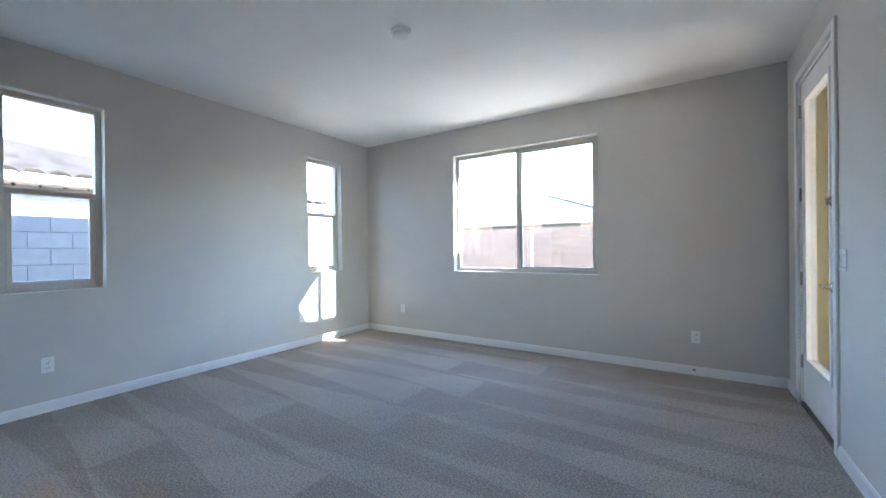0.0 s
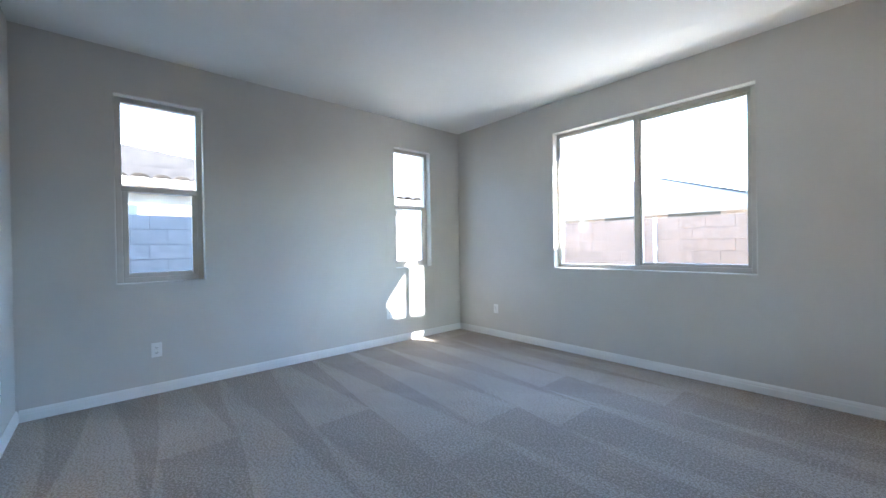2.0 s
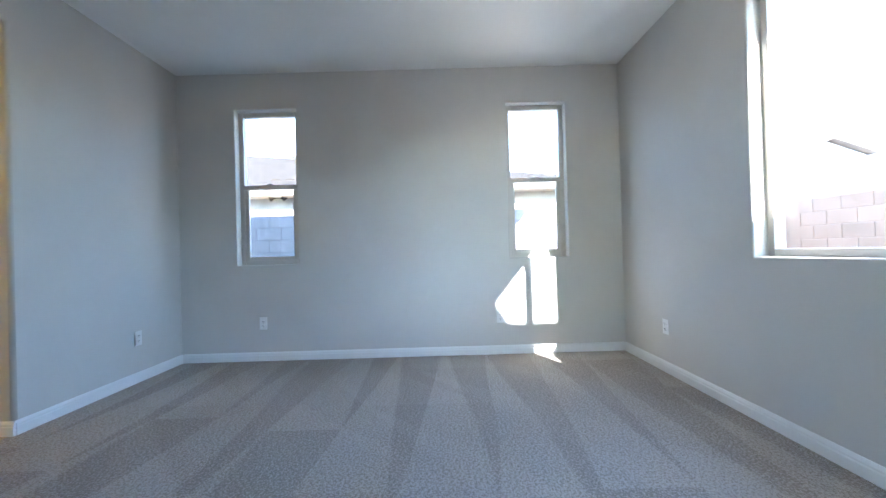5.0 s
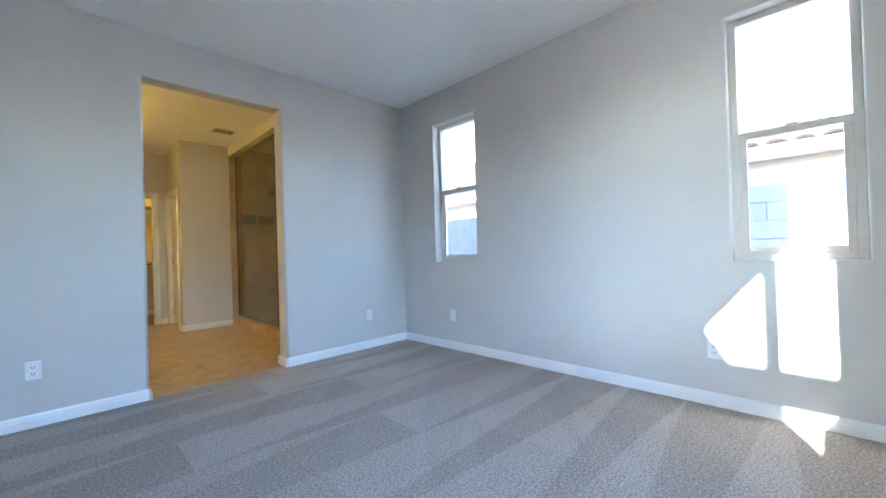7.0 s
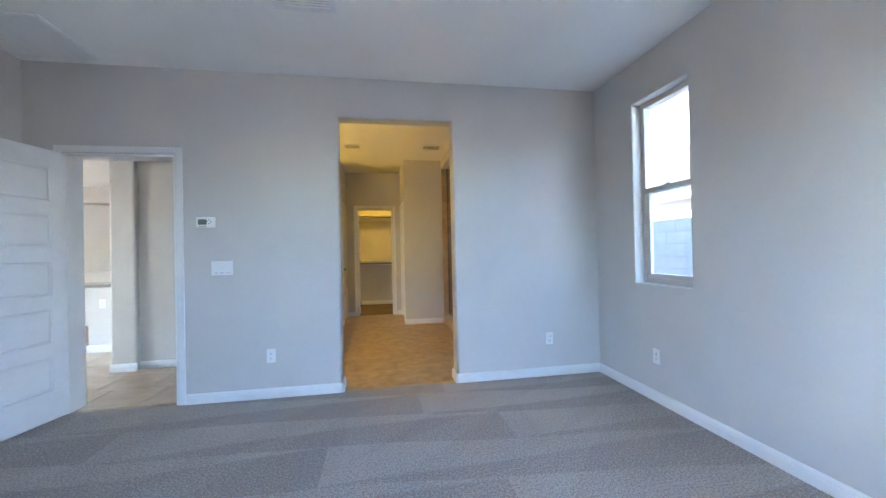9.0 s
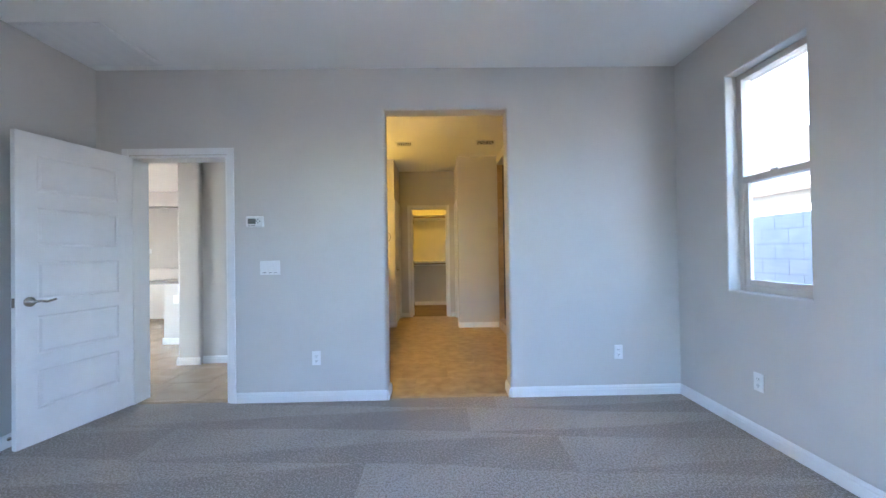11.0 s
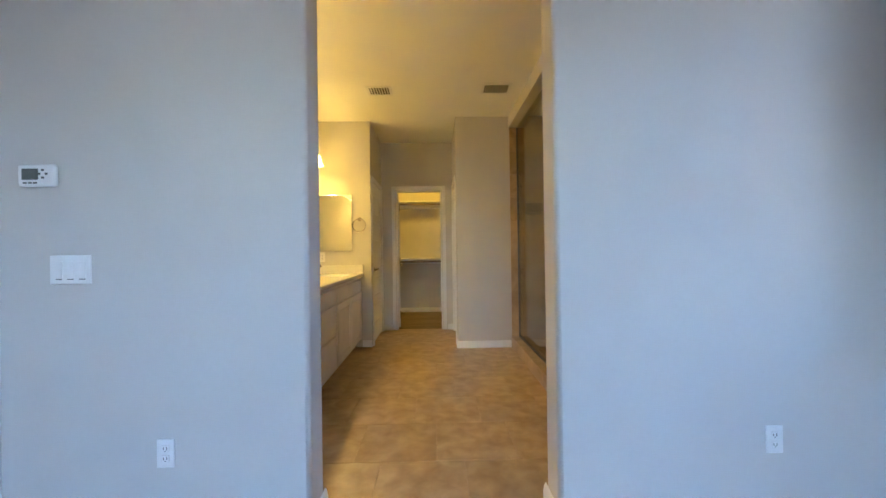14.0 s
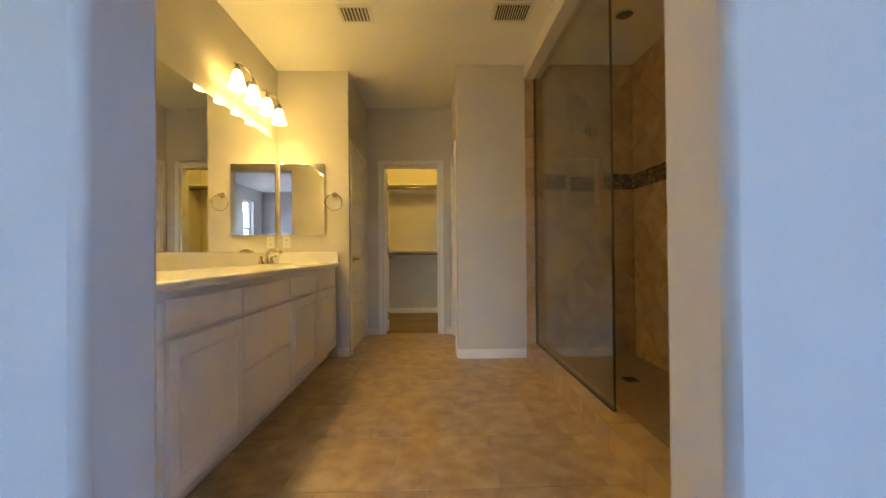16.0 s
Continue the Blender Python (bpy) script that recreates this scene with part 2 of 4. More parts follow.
def boxes(*specs, bevel=0.0, seg=2):
    bm = bmesh.new()
    for lo, hi in specs:
        box(bm, lo, hi, bevel, seg)
    return bm


def lathe(bm, profile, m=Matrix(), n=20, cap=True):
    """Turns (radius, height) points round z, placed by m."""
    rings = [[bm.verts.new(m @ Vector((r * math.cos(2 * math.pi * k / n), r * math.sin(2 * math.pi * k / n), z))) for k in range(n)] for r, z in profile]
    for a, b in zip(rings, rings[1:]):
        for k in range(n):
            f = bm.faces.new((a[k], a[(k + 1) % n], b[(k + 1) % n], b[k]))
            f.smooth = True
    if cap:
        bm.faces.new(rings[0][::-1])
        bm.faces.new(rings[-1])
    return bm


def tube(bm, pts, radius, n=10, closed=False):
    """A round tube along points."""
    pts = [Vector(p) for p in pts]
    rings = []
    for i, p in enumerate(pts):
        a = pts[i - 1] if (i or closed) else p
        b = pts[(i + 1) % len(pts)] if (i < len(pts) - 1 or closed) else p
        q = (b - a).to_track_quat("Z", "Y").to_matrix()
        rings.append([bm.verts.new(p + q @ Vector((radius * math.cos(2 * math.pi * k / n), radius * math.sin(2 * math.pi * k / n), 0))) for k in range(n)])
    pairs = list(zip(rings, rings[1:])) + ([(rings[-1], rings[0])] if closed else [])
    for a, b in pairs:
        off = min(range(n), key=lambda s: (a[0].co - b[s].co).length)
        for k in range(n):
            f = bm.faces.new((a[k], a[(k + 1) % n], b[(k + 1 + off) % n], b[(k + off) % n]))
            f.smooth = True
    if not closed:
        bm.faces.new(rings[0][::-1])
        bm.faces.new(rings[-1])
    return bm


def mesh_of(name, bm, mat):
    bmesh.ops.recalc_face_normals(bm, faces=bm.faces)
    me = bpy.data.meshes.new(name)
    bm.to_mesh(me)
    bm.free()
    me.materials.append(mat)
    return me


def part(name, bm, mat, parent=None, label=""):
    ob = new(name, mesh_of(name, bm, mat))
    ob.parent = parent
    return tagged(ob, label)


def piece(name, me, parent, m=None):
    ob = new(name, me)
    ob.parent = parent
    if m is not None:
        ob.matrix_basis = m
    return ob


def thing(name, label, category, group="", kind="", at=None):
    ob = new(name)
    if at is not None:
        ob.matrix_basis = at
    return tagged(ob, label, category, group, kind)


def structure(name, bm, mat, label="", category=""):
    return tagged(part(name, bm, mat), label, category, kind="structure")


def wall(name, axis, lo, hi, u0, u1, z0, z1, holes, label, mat=None, round_holes=0.0, skip=()):
    """A wall whose thickness lo..hi lies along axis and which runs u0..u1; holes are (u0, u1, z0, z1) and go through it."""
    us = sorted({u0, u1, *[h[0] for h in holes], *[h[1] for h in holes]})
    zs = sorted({z0, z1, *[h[2] for h in holes], *[h[3] for h in holes]})
    us, zs = [u for u in us if u0 <= u <= u1], [z for z in zs if z0 <= z <= z1]

    def solid(i, j):
        if not (0 <= i < len(us) - 1 and 0 <= j < len(zs) - 1):
            return False
        u, z = (us[i] + us[i + 1]) / 2, (zs[j] + zs[j + 1]) / 2
        return not any(h[0] < u < h[1] and h[2] < z < h[3] for h in holes)

    def at(d, u, z):
        return (d, u, z) if axis == "x" else (u, d, z)

    bm = bmesh.new()
    made = {}

    def vert(d, u, z):
        key = (d, u, z)
        if key not in made:
            made[key] = bm.verts.new(at(d, u, z))
        return made[key]

    for i in range(len(us) - 1):
        for j in range(len(zs) - 1):
            if not solid(i, j):
                continue
            a, b, c, d = us[i], us[i + 1], zs[j], zs[j + 1]
            for side in (lo, hi):
                bm.faces.new((vert(side, a, c), vert(side, b, c), vert(side, b, d), vert(side, a, d)))
            if not solid(i - 1, j):
                bm.faces.new((vert(lo, a, c), vert(hi, a, c), vert(hi, a, d), vert(lo, a, d)))
            if not solid(i + 1, j):
                bm.faces.new((vert(lo, b, c), vert(hi, b, c), vert(hi, b, d), vert(lo, b, d)))
            if not solid(i, j - 1):
                bm.faces.new((vert(lo, a, c), vert(hi, a, c), vert(hi, b, c), vert(lo, b, c)))
            if not solid(i, j + 1):
                bm.faces.new((vert(lo, a, d), vert(hi, a, d), vert(hi, b, d), vert(lo, b, d)))
    bmesh.ops.recalc_face_normals(bm, faces=bm.faces)
    if round_holes:
        rim = []
        n = 0 if axis == "x" else 1
        for e in bm.edges:
            p, q = e.verts[0].co, e.verts[1].co
            if abs(p[n] - q[n]) > 1e-5 or len(e.link_faces) != 2:
                continue
            if abs(e.link_faces[0].normal.dot(e.link_faces[1].normal)) > 0.5:
                continue
            u, z = (p[1 - n] + q[1 - n]) / 2, (p[2] + q[2]) / 2
            for k, h in enumerate(holes):
                if k not in skip and h[0] - 1e-4 <= u <= h[1] + 1e-4 and h[2] - 1e-4 <= z <= h[3] + 1e-4:
                    rim.append(e)
                    break
        done = bmesh.ops.bevel(bm, geom=rim, offset=round_holes, segments=4, affect="EDGES", profile=0.5)
        for f in done["faces"]:
            f.smooth = True
    return structure(name, bm, mat or PAINT, label, "wall")


def baseboard(a, b, inward, h=0.083):
    """A moulded skirting from a to b on the floor; inward: the way into the room."""
    a, b, w = Vector((*a, 0)), Vector((*b, 0)), Vector((*inward, 0))
    prof = [(0, 0.001), (0.015, 0.001), (0.015, h * 0.62), (0.012, h * 0.68), (0.012, h * 0.8), (0.007, h * 0.93), (0.004, h), (0, h)]
    bm = bmesh.new()
    ends = [[bm.verts.new(p + w * d + Vector((0, 0, z))) for d, z in prof] for p in (a, b)]
    for k in range(len(prof)):
        j = (k + 1) % len(prof)
        bm.faces.new((ends[0][k], ends[0][j], ends[1][j], ends[1][k]))
    bm.faces.new(ends[0])
    bm.faces.new(ends[1][::-1])
    return structure("baseboard", bm, TRIM, "white painted moulded baseboard along the wall", "baseboard")


# ---- rooms: plan in metres ----
W, E, N, H = -3.87, 0.92, 4.22, 2.74
SILL, HEAD = 0.91, 2.395
WIN = (0.542, 1.13), (3.14, 3.705)
BIG = (-2.35, -0.585)
OPEN = (-2.446, -1.43, 2.395)
BACK = -0.175
BD = (-0.14, 0.65, 2.035)
GD = (3.03, 3.86, 2.42)
BE = -0.49
FAR = -4.02

wall("wall_west", "x", W - 0.16, W, -6.0, N, -0.2, H, [(*w, SILL, HEAD) for w in WIN], "light greige painted exterior wall with two narrow windows", round_holes=0.012)
wall("wall_north", "y", N, N + 0.16, W - 0.16, E + 0.16, -0.2, H, [(*BIG, SILL, HEAD)], "light greige painted wall with a wide slider window", round_holes=0.012)
wall("wall_east", "x", E, E + 0.16, -0.14, N, -0.2, H, [(GD[0], GD[1], 0.0, GD[2])], "light greige painted wall with a glazed patio door")
wall("wall_south", "y", BACK, 0.0, W, E, 0.0, H, [(OPEN[0], OPEN[1], -1, OPEN[2]), (BD[0], BD[1], -1, BD[2])], "light greige painted wall with a cased door and a plain bathroom opening", round_holes=0.02, skip=(1,))
wall("wall_vanity", "x", BE, BE + 0.12, -6.0, -0.14, 0.0, H, [], "painted bathroom wall behind the vanity")
wall("wall_wing", "y", FAR, -3.07, -1.07, BE, 0.0, H, [], "painted bathroom wall beside the vanity")
wall("wall_linen", "x", -1.165, -1.07, FAR, -3.07, 0.0, H, [(-3.93, -3.17, -1, 2.03)], "painted bathroom wall with a closed panel door")
wall("wall_closet", "y", FAR - 0.12, FAR, W, BE, 0.0, H, [(-2.04, -1.368, -1, 2.045)], "painted bathroom wall with the closet doorway")
wall("wall_partition", "y", -3.06, -2.94, W, -2.2, 0.0, H, [(-3.54, -3.25, 1.41, 1.87)], "painted partition wall at the end of the shower")
wall("wall_toilet", "x", -2.32, -2.2, FAR, -3.06, 0.0, H, [(-3.92, -3.2, -1, 2.03)], "painted partition wall with a doorway")
wall("wall_closet_back", "y", -5.77, -5.65, -2.9, BE, 0.0, H, [], "painted back wall of the walk-in closet")
wall("wall_closet_side", "x", -2.9, -2.78, -5.65, FAR - 0.12, 0.0, H, [], "painted side wall of the walk-in closet")
bm = bmesh.new()
box(bm, (W - 0.16, -8.0, H), (9.2, N + 0.16, H + 0.1))
structure("ceiling", bm, CEILING_PAINT, "white textured drywall ceiling", "ceiling")
bm = bmesh.new()
box(bm, (W, -0.02, -0.06), (E, N, 0.0))
structure("floor", bm, CARPET, "grey-beige cut-pile carpet with vacuum tracks", "carpet")
bm = bmesh.new()
box(bm, (-2.9, -5.65, -0.06), (BE, FAR - 0.06, 0.0))
structure("floor_closet", bm, SHADED_CARPET, "walk-in closet carpet, its colour darkened and browned for the closet's light", "carpet")

# great room beyond the bedroom door
wall("wall_hall", "y", -1.34, -1.2, BE + 0.12, 0.80, 0.0, H, [], "painted hallway wall")
bm = boxes(((0.80, -1.36, 0), (1.04, -1.14, H)), bevel=0.02, seg=3)
structure("pillar", bm, PAINT, "painted wall end with rounded corners in the hall", "pillar")
# The hole is made up: it lets daylight onto the pillar and floor.
wall("wall_great_north", "y", -0.14, 0.0, E + 0.16, 9.0, -0.2, H, [(2.6, 4.4, 0.0, 2.2)], "painted great room wall with an unseen opening added for daylight")
wall("wall_great_south", "y", -6.44, -6.3, BE + 0.12, 9.0, -0.2, H, [(7.0, 8.0, 0.95, 2.3)], "painted great room wall with a window")
# Unglazed hole out of view, added so the sun reaches the half wall.
wall("wall_great_east", "x", 9.0, 9.14, -8.0, 0.0, -0.2, H, [(-3.3, -1.7, 0.0, 2.1)], "painted great room wall with an unseen, unglazed opening added to admit sun")

# roof edges and patio
bm = boxes(((W - 0.7, N + 0.162, 2.62), (E + 0.3, 4.70, 2.86)), ((W - 0.7, -6.5, 2.62), (W - 0.162, N + 0.16, 2.86)))
structure("eaves", bm, FASCIA, "painted roof overhang outside the windows", "eaves")
bm = boxes(((W - 0.7, -8.0, 2.862), (9.2, 4.7, 3.0)))
structure("roof", bm, ROOF_TILE, "tiled roof over the rooms", "roof")
# Added wall and beam, out of view: they cut the sun through the slider.
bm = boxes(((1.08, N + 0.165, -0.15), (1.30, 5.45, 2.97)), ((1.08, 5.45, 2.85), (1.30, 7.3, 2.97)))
# Sloped piece on top, added to notch the sun patch's lower corner.
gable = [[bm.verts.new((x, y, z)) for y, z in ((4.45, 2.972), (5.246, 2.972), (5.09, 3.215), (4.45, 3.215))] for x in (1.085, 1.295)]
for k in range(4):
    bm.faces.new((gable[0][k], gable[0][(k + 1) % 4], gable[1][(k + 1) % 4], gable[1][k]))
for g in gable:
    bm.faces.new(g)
structure("sun_blocker_wall", bm, STUCCO_TAN, "unseen tan stucco wall and beam, added to shape the sun patches", "wall")
# Unseen cover and end walls, added to keep sun off door and slab.
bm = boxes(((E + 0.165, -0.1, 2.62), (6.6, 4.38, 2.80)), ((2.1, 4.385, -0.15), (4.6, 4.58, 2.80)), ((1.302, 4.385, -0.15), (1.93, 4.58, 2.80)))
structure("sun_blocker_cover", bm, STUCCO_TAN, "unseen tan stucco cover and end walls, added to block the sun", "patio cover")
bm = boxes(((E + 0.17, 0.0, -0.16), (5.0, 4.2, -0.02)))
structure("patio_slab", bm, GROUT, "concrete patio slab outside the glazed door", "patio")
bm = bmesh.new()
box(bm, (-600, -600, -0.5), (600, 600, -0.15))
structure("ground", bm, GRAVEL, "sunlit tan gravel yard reaching the horizon", "ground")

# skirting
for a, b, w in [((W, 0), (OPEN[0] - 0.004, 0), (0, 1)), ((OPEN[1] + 0.004, 0), (BD[0] - 0.06, 0), (0, 1)), ((W, 0.015), (W, N - 0.015), (1, 0)), ((W, N), (E, N), (0, -1)), ((E, 0.015), (E, GD[0] - 0.07), (-1, 0)), ((E, GD[1] + 0.11), (E, N - 0.015), (-1, 0)), ((BD[1] + 0.06, 0), (E, 0), (0, 1)),
                ((OPEN[0], 0.012), (OPEN[0], BACK - 0.012), (1, 0)), ((OPEN[1], BACK - 0.012), (OPEN[1], 0.012), (-1, 0)),
                ((-2.83, -2.94), (-2.2, -2.94), (0, 1)), ((-2.2, -2.94), (-2.2, -3.14), (1, 0)), ((-1.165, -3.07), (-1.05, -3.07), (0, 1)), ((-2.2, FAR), (-2.11, FAR), (0, 1)), ((-1.31, FAR), (-1.165, FAR), (0, 1)), ((-2.78, -5.65), (BE, -5.65), (0, 1)),
                ((BE + 0.12, -1.2), (0.8, -1.2), (0, 1)), ((0.79, -1.14), (1.05, -1.14), (0, 1)), ((1.04, -1.36), (1.04, -1.14), (1, 0))]:
    baseboard(a, b, w)


# ---- windows and doors ----
def single_hung(y0, y1, name):
    """A single-hung vinyl window in the west wall: fixed upper pane, lower sash."""
    x0, x1, f = W - 0.15, W - 0.085, 0.042
    mid = (SILL + HEAD) / 2 + 0.012
    t = thing(name, "almond vinyl single-hung window in a drywall recess", "window", "narrow windows", "structure")
    part("window_frame", boxes(((x0, y0, SILL), (x1, y0 + f, HEAD)), ((x0, y1 - f, SILL), (x1, y1, HEAD)), ((x0 + 0.001, y0 + f, SILL), (x1 - 0.001, y1 - f, SILL + f)), ((x0 + 0.001, y0 + f, HEAD - f), (x1 - 0.001, y1 - f, HEAD)), bevel=0.004), VINYL, t)
    part("meeting_rail", boxes(((x0 + 0.006, y0 + f - 0.004, mid - 0.02), (x1 + 0.004, y1 - f + 0.004, mid + 0.022)), bevel=0.004), VINYL, t)
    s = 0.036
    part("lower_sash", boxes(((x0 + 0.03, y0 + f, SILL + f), (x1 - 0.006, y0 + f + s, mid - 0.02)), ((x0 + 0.03, y1 - f - s, SILL + f), (x1 - 0.006, y1 - f, mid - 0.02)), ((x0 + 0.031, y0 + f + s, SILL + f), (x1 - 0.007, y1 - f - s, SILL + f + s)), bevel=0.004), VINYL, t)
    part("sash_latch", boxes(((x1 + 0.001, (y0 + y1) / 2 - 0.025, mid + 0.018), (x1 + 0.012, (y0 + y1) / 2 + 0.025, mid + 0.034)), bevel=0.004), VINYL, t)
    part("pane", boxes(((x0 + 0.018, y0 + f - 0.005, mid), (x0 + 0.022, y1 - f + 0.005, HEAD - f + 0.005))), GLASS, t)
    part("pane", boxes(((x0 + 0.045, y0 + f + s - 0.005, SILL + f + s - 0.005), (x0 + 0.049, y1 - f - s + 0.005, mid))), GLASS, t)
    return t


def slider(x0, x1):
    """The wide two-light sliding window in the north wall."""
    y0, y1, f = N + 0.085, N + 0.15, 0.042
    mid = (x0 + x1) / 2 - 0.028
    t = thing("window_3", "wide almond vinyl sliding window with two panes", "window", kind="structure")
    part("window_frame", boxes(((x0, y0, SILL), (x0 + f, y1, HEAD)), ((x1 - f, y0, SILL), (x1, y1, HEAD)), ((x0 + f, y0 + 0.001, SILL), (x1 - f, y1 - 0.001, SILL + f)), ((x0 + f, y0 + 0.001, HEAD - f), (x1 - f, y1 - 0.001, HEAD)), bevel=0.004), VINYL, t)
    part("meeting_rail", boxes(((mid - 0.022, y0 - 0.003, SILL + f - 0.004), (mid + 0.022, y1 - 0.01, HEAD - f + 0.004)), bevel=0.004), VINYL, t)
    s = 0.026
    part("sash", boxes(((mid + 0.022, y0 + 0.006, SILL + f), (mid + 0.022 + s, y1 - 0.02, HEAD - f)), ((x1 - f - s, y0 + 0.006, SILL + f), (x1 - f, y1 - 0.02, HEAD - f)), ((mid + 0.022 + s, y0 + 0.007, SILL + f), (x1 - f - s, y1 - 0.021, SILL + f + s)), ((mid + 0.022 + s, y0 + 0.007, HEAD - f - s), (x1 - f - s, y1 - 0.021, HEAD - f)), bevel=0.004), VINYL, t)
    part("pane", boxes(((x0 + f - 0.005, y1 - 0.022, SILL + f - 0.005), (mid, y1 - 0.018, HEAD - f + 0.005))), GLASS, t)
    part("pane", boxes(((mid, y0 + 0.022, SILL + f + s - 0.005), (x1 - f - s + 0.005, y0 + 0.026, HEAD - f - s + 0.005))), GLASS, t)
    return t


single_hung(*WIN[0], "window_1")
single_hung(*WIN[1], "window_2")
slider(*BIG)


def casing(axis, face, way, u0, u1, top, depth, width=0.057, name="door_trim"):
    """Flat moulded boards round a doorway on one wall face, and the jamb lining through the wall."""
    def b(d0, d1, a, c, z0, z1):
        lo, hi = min(d0, d1), max(d0, d1)
        return ((lo, a, z0), (hi, c, z1)) if axis == "x" else ((a, lo, z0), (c, hi, z1))
    t, r = 0.016 * way, 0.006
    bm = boxes(b(face, face + t, u0 - width, u0 + r - 0.012, 0.001, top + width), b(face, face + t, u1 - r + 0.012, u1 + width, 0.001, top + width), b(face, face + t, u0 - 0.006, u1 + 0.006, top - 0.006 + 0.012, top + width), bevel=0.005)
    structure(name, bm, TRIM, "white painted door casing", "door trim")
    back = face - way * depth
    bm = boxes(b(face - way * 0.001, back, u0 - 0.001, u0 + 0.018, 0.001, top), b(face - way * 0.001, back, u1 - 0.018, u1 + 0.001, 0.001, top), b(face - way * 0.001, back, u0 + 0.018, u1 - 0.018, top - 0.018, top + 0.001), bevel=0.002)
    structure("door_jamb", bm, TRIM, "white painted door jamb", "door trim")


def lever(parent, x, side, z=0.92, flip=1):
    """A satin nickel lever: rose, neck and a waved handle. Local door: x along the leaf, y out of it."""
    y = 0.018 * side
    m = Matrix.Translation((x, y, z)) @ Matrix.Rotation(radians(-90 * side), 4, "X")
    ob = part("handle", lathe(bmesh.new(), [(0.0, 0.0), (0.032, 0.0), (0.032, 0.006), (0.026, 0.012), (0.013, 0.014), (0.011, 0.045), (0.0, 0.047)], m, 18), NICKEL, parent, "satin nickel lever handle")
    pts = [(x, y + 0.04 * side, z), (x + flip * 0.03, y + 0.045 * side, z + 0.004), (x + flip * 0.06, y + 0.045 * side, z - 0.005), (x + flip * 0.09, y + 0.043 * side, z), (x + flip * 0.115, y + 0.04 * side, z + 0.006)]
    part("lever", tube(bmesh.new(), pts, 0.008, 10), NICKEL, ob)
    return ob


def panel_door(name, width, height, label, at, handle_x, flip, sides=(1, -1)):
    """A five-panel hollow-core door; local x runs from the hinge along the leaf, z up."""
    t = thing(name, label, "door", kind="structure", at=at)
    half, st = 0.0175, 0.112
    k = (height - 0.006) / 2.0
    zs = [(0.006 + a * k, 0.006 + (a + 0.25) * k) for a in (0.215, 0.567, 0.919, 1.271, 1.620)]
    u0, u1 = st, width - st
    bm = bmesh.new()
    edges = [0.006] + [z for pair in zs for z in pair] + [height]
    cols, made = (0.0, u0, u1, width), {}

    def vert(u, y, z):
        key = (round(u, 5), round(y, 5), round(z, 5))
        if key not in made:
            made[key] = bm.verts.new((u, y, z))
        return made[key]

    for y in (-half, half):
        for j, (z0, z1) in enumerate(zip(edges, edges[1:])):
            for i in range(3):
                if not (i == 1 and j % 2):
                    bm.faces.new([vert(u, y, z) for u, z in ((cols[i], z0), (cols[i + 1], z0), (cols[i + 1], z1), (cols[i], z1))])
    for z0, z1 in zip(edges, edges[1:]):
        for u in (0.0, width):
            bm.faces.new((vert(u, -half, z0), vert(u, half, z0), vert(u, half, z1), vert(u, -half, z1)))
    for i in range(3):
        for z in (0.006, height):
            bm.faces.new((vert(cols[i], -half, z), vert(cols[i + 1], -half, z), vert(cols[i + 1], half, z), vert(cols[i], half, z)))
    part("leaf", bm, DOOR_PAINT, t)
    bm, h = bmesh.new(), zs[0][1] - zs[0][0]
    for side in (-1, 1):
        rings = [[bm.verts.new((u, side * (half - d), z)) for u, z in ((u0 + o, o), (u1 - o, o), (u1 - o, h - o), (u0 + o, h - o))] for o, d in ((0.0, 0.0), (0.004, 0.004), (0.009, 0.007), (0.014, 0.007), (0.026, 0.002))]
        for p, q in zip(rings, rings[1:]):
            for i in range(4):
                bm.faces.new((p[i], p[(i + 1) % 4], q[(i + 1) % 4], q[i]))
        bm.faces.new(rings[-1])
    me = mesh_of("panel", bm, DOOR_PAINT)
    for z0, z1 in zs:
        piece("panel", me, t, Matrix.Translation((0, 0, z0)))
    for s in sides:
        lever(t, handle_x, s, 0.92, flip)
    for z in (0.2, 1.0, 1.8):
        part("hinge", lathe(bmesh.new(), [(0.007, -0.05), (0.007, 0.05)], Matrix.Translation((-0.006, -half, z)), 10), NICKEL, t, "satin nickel hinge")
    part("latch_plate", boxes(((width - 0.0005, -0.012, 0.89), (width + 0.0015, 0.012, 0.95))), NICKEL, t)
    return t


casing("y", 0.0, 1, BD[0], BD[1], BD[2], 0.175)
casing("y", BACK, -1, BD[0], BD[1], BD[2], 0.0)
panel_door("door_1", 0.74, 2.005, "white painted five-panel bedroom door standing open", pose(BD[1] - 0.019, 0.022, 0.012, 0, 0, 78.5), 0.67, -1)
casing("x", -1.165, -1, -3.93, -3.17, 2.03, 0.095)
panel_door("door_2", 0.72, 2.005, "white painted five-panel linen door, closed", pose(-1.14, -3.911, 0.008, 0, 0, 90), 0.65, -1, (1,))
casing("y", FAR, 1, -2.04, -1.368, 2.045, 0.12)
panel_door("door_3", 0.63, 2.005, "white painted panel closet door folded open into the closet", pose(-1.392, FAR - 0.14, 0.008, 0, 0, -84), 0.56, -1)
casing("x", -2.2, 1, -3.92, -3.2, 2.03, 0.12)
panel_door("door_4", 0.68, 2.005, "white painted panel door to the toilet room, closed", pose(-2.27, -3.90, 0.008, 0, 0, 90), 0.62, -1, (-1,))


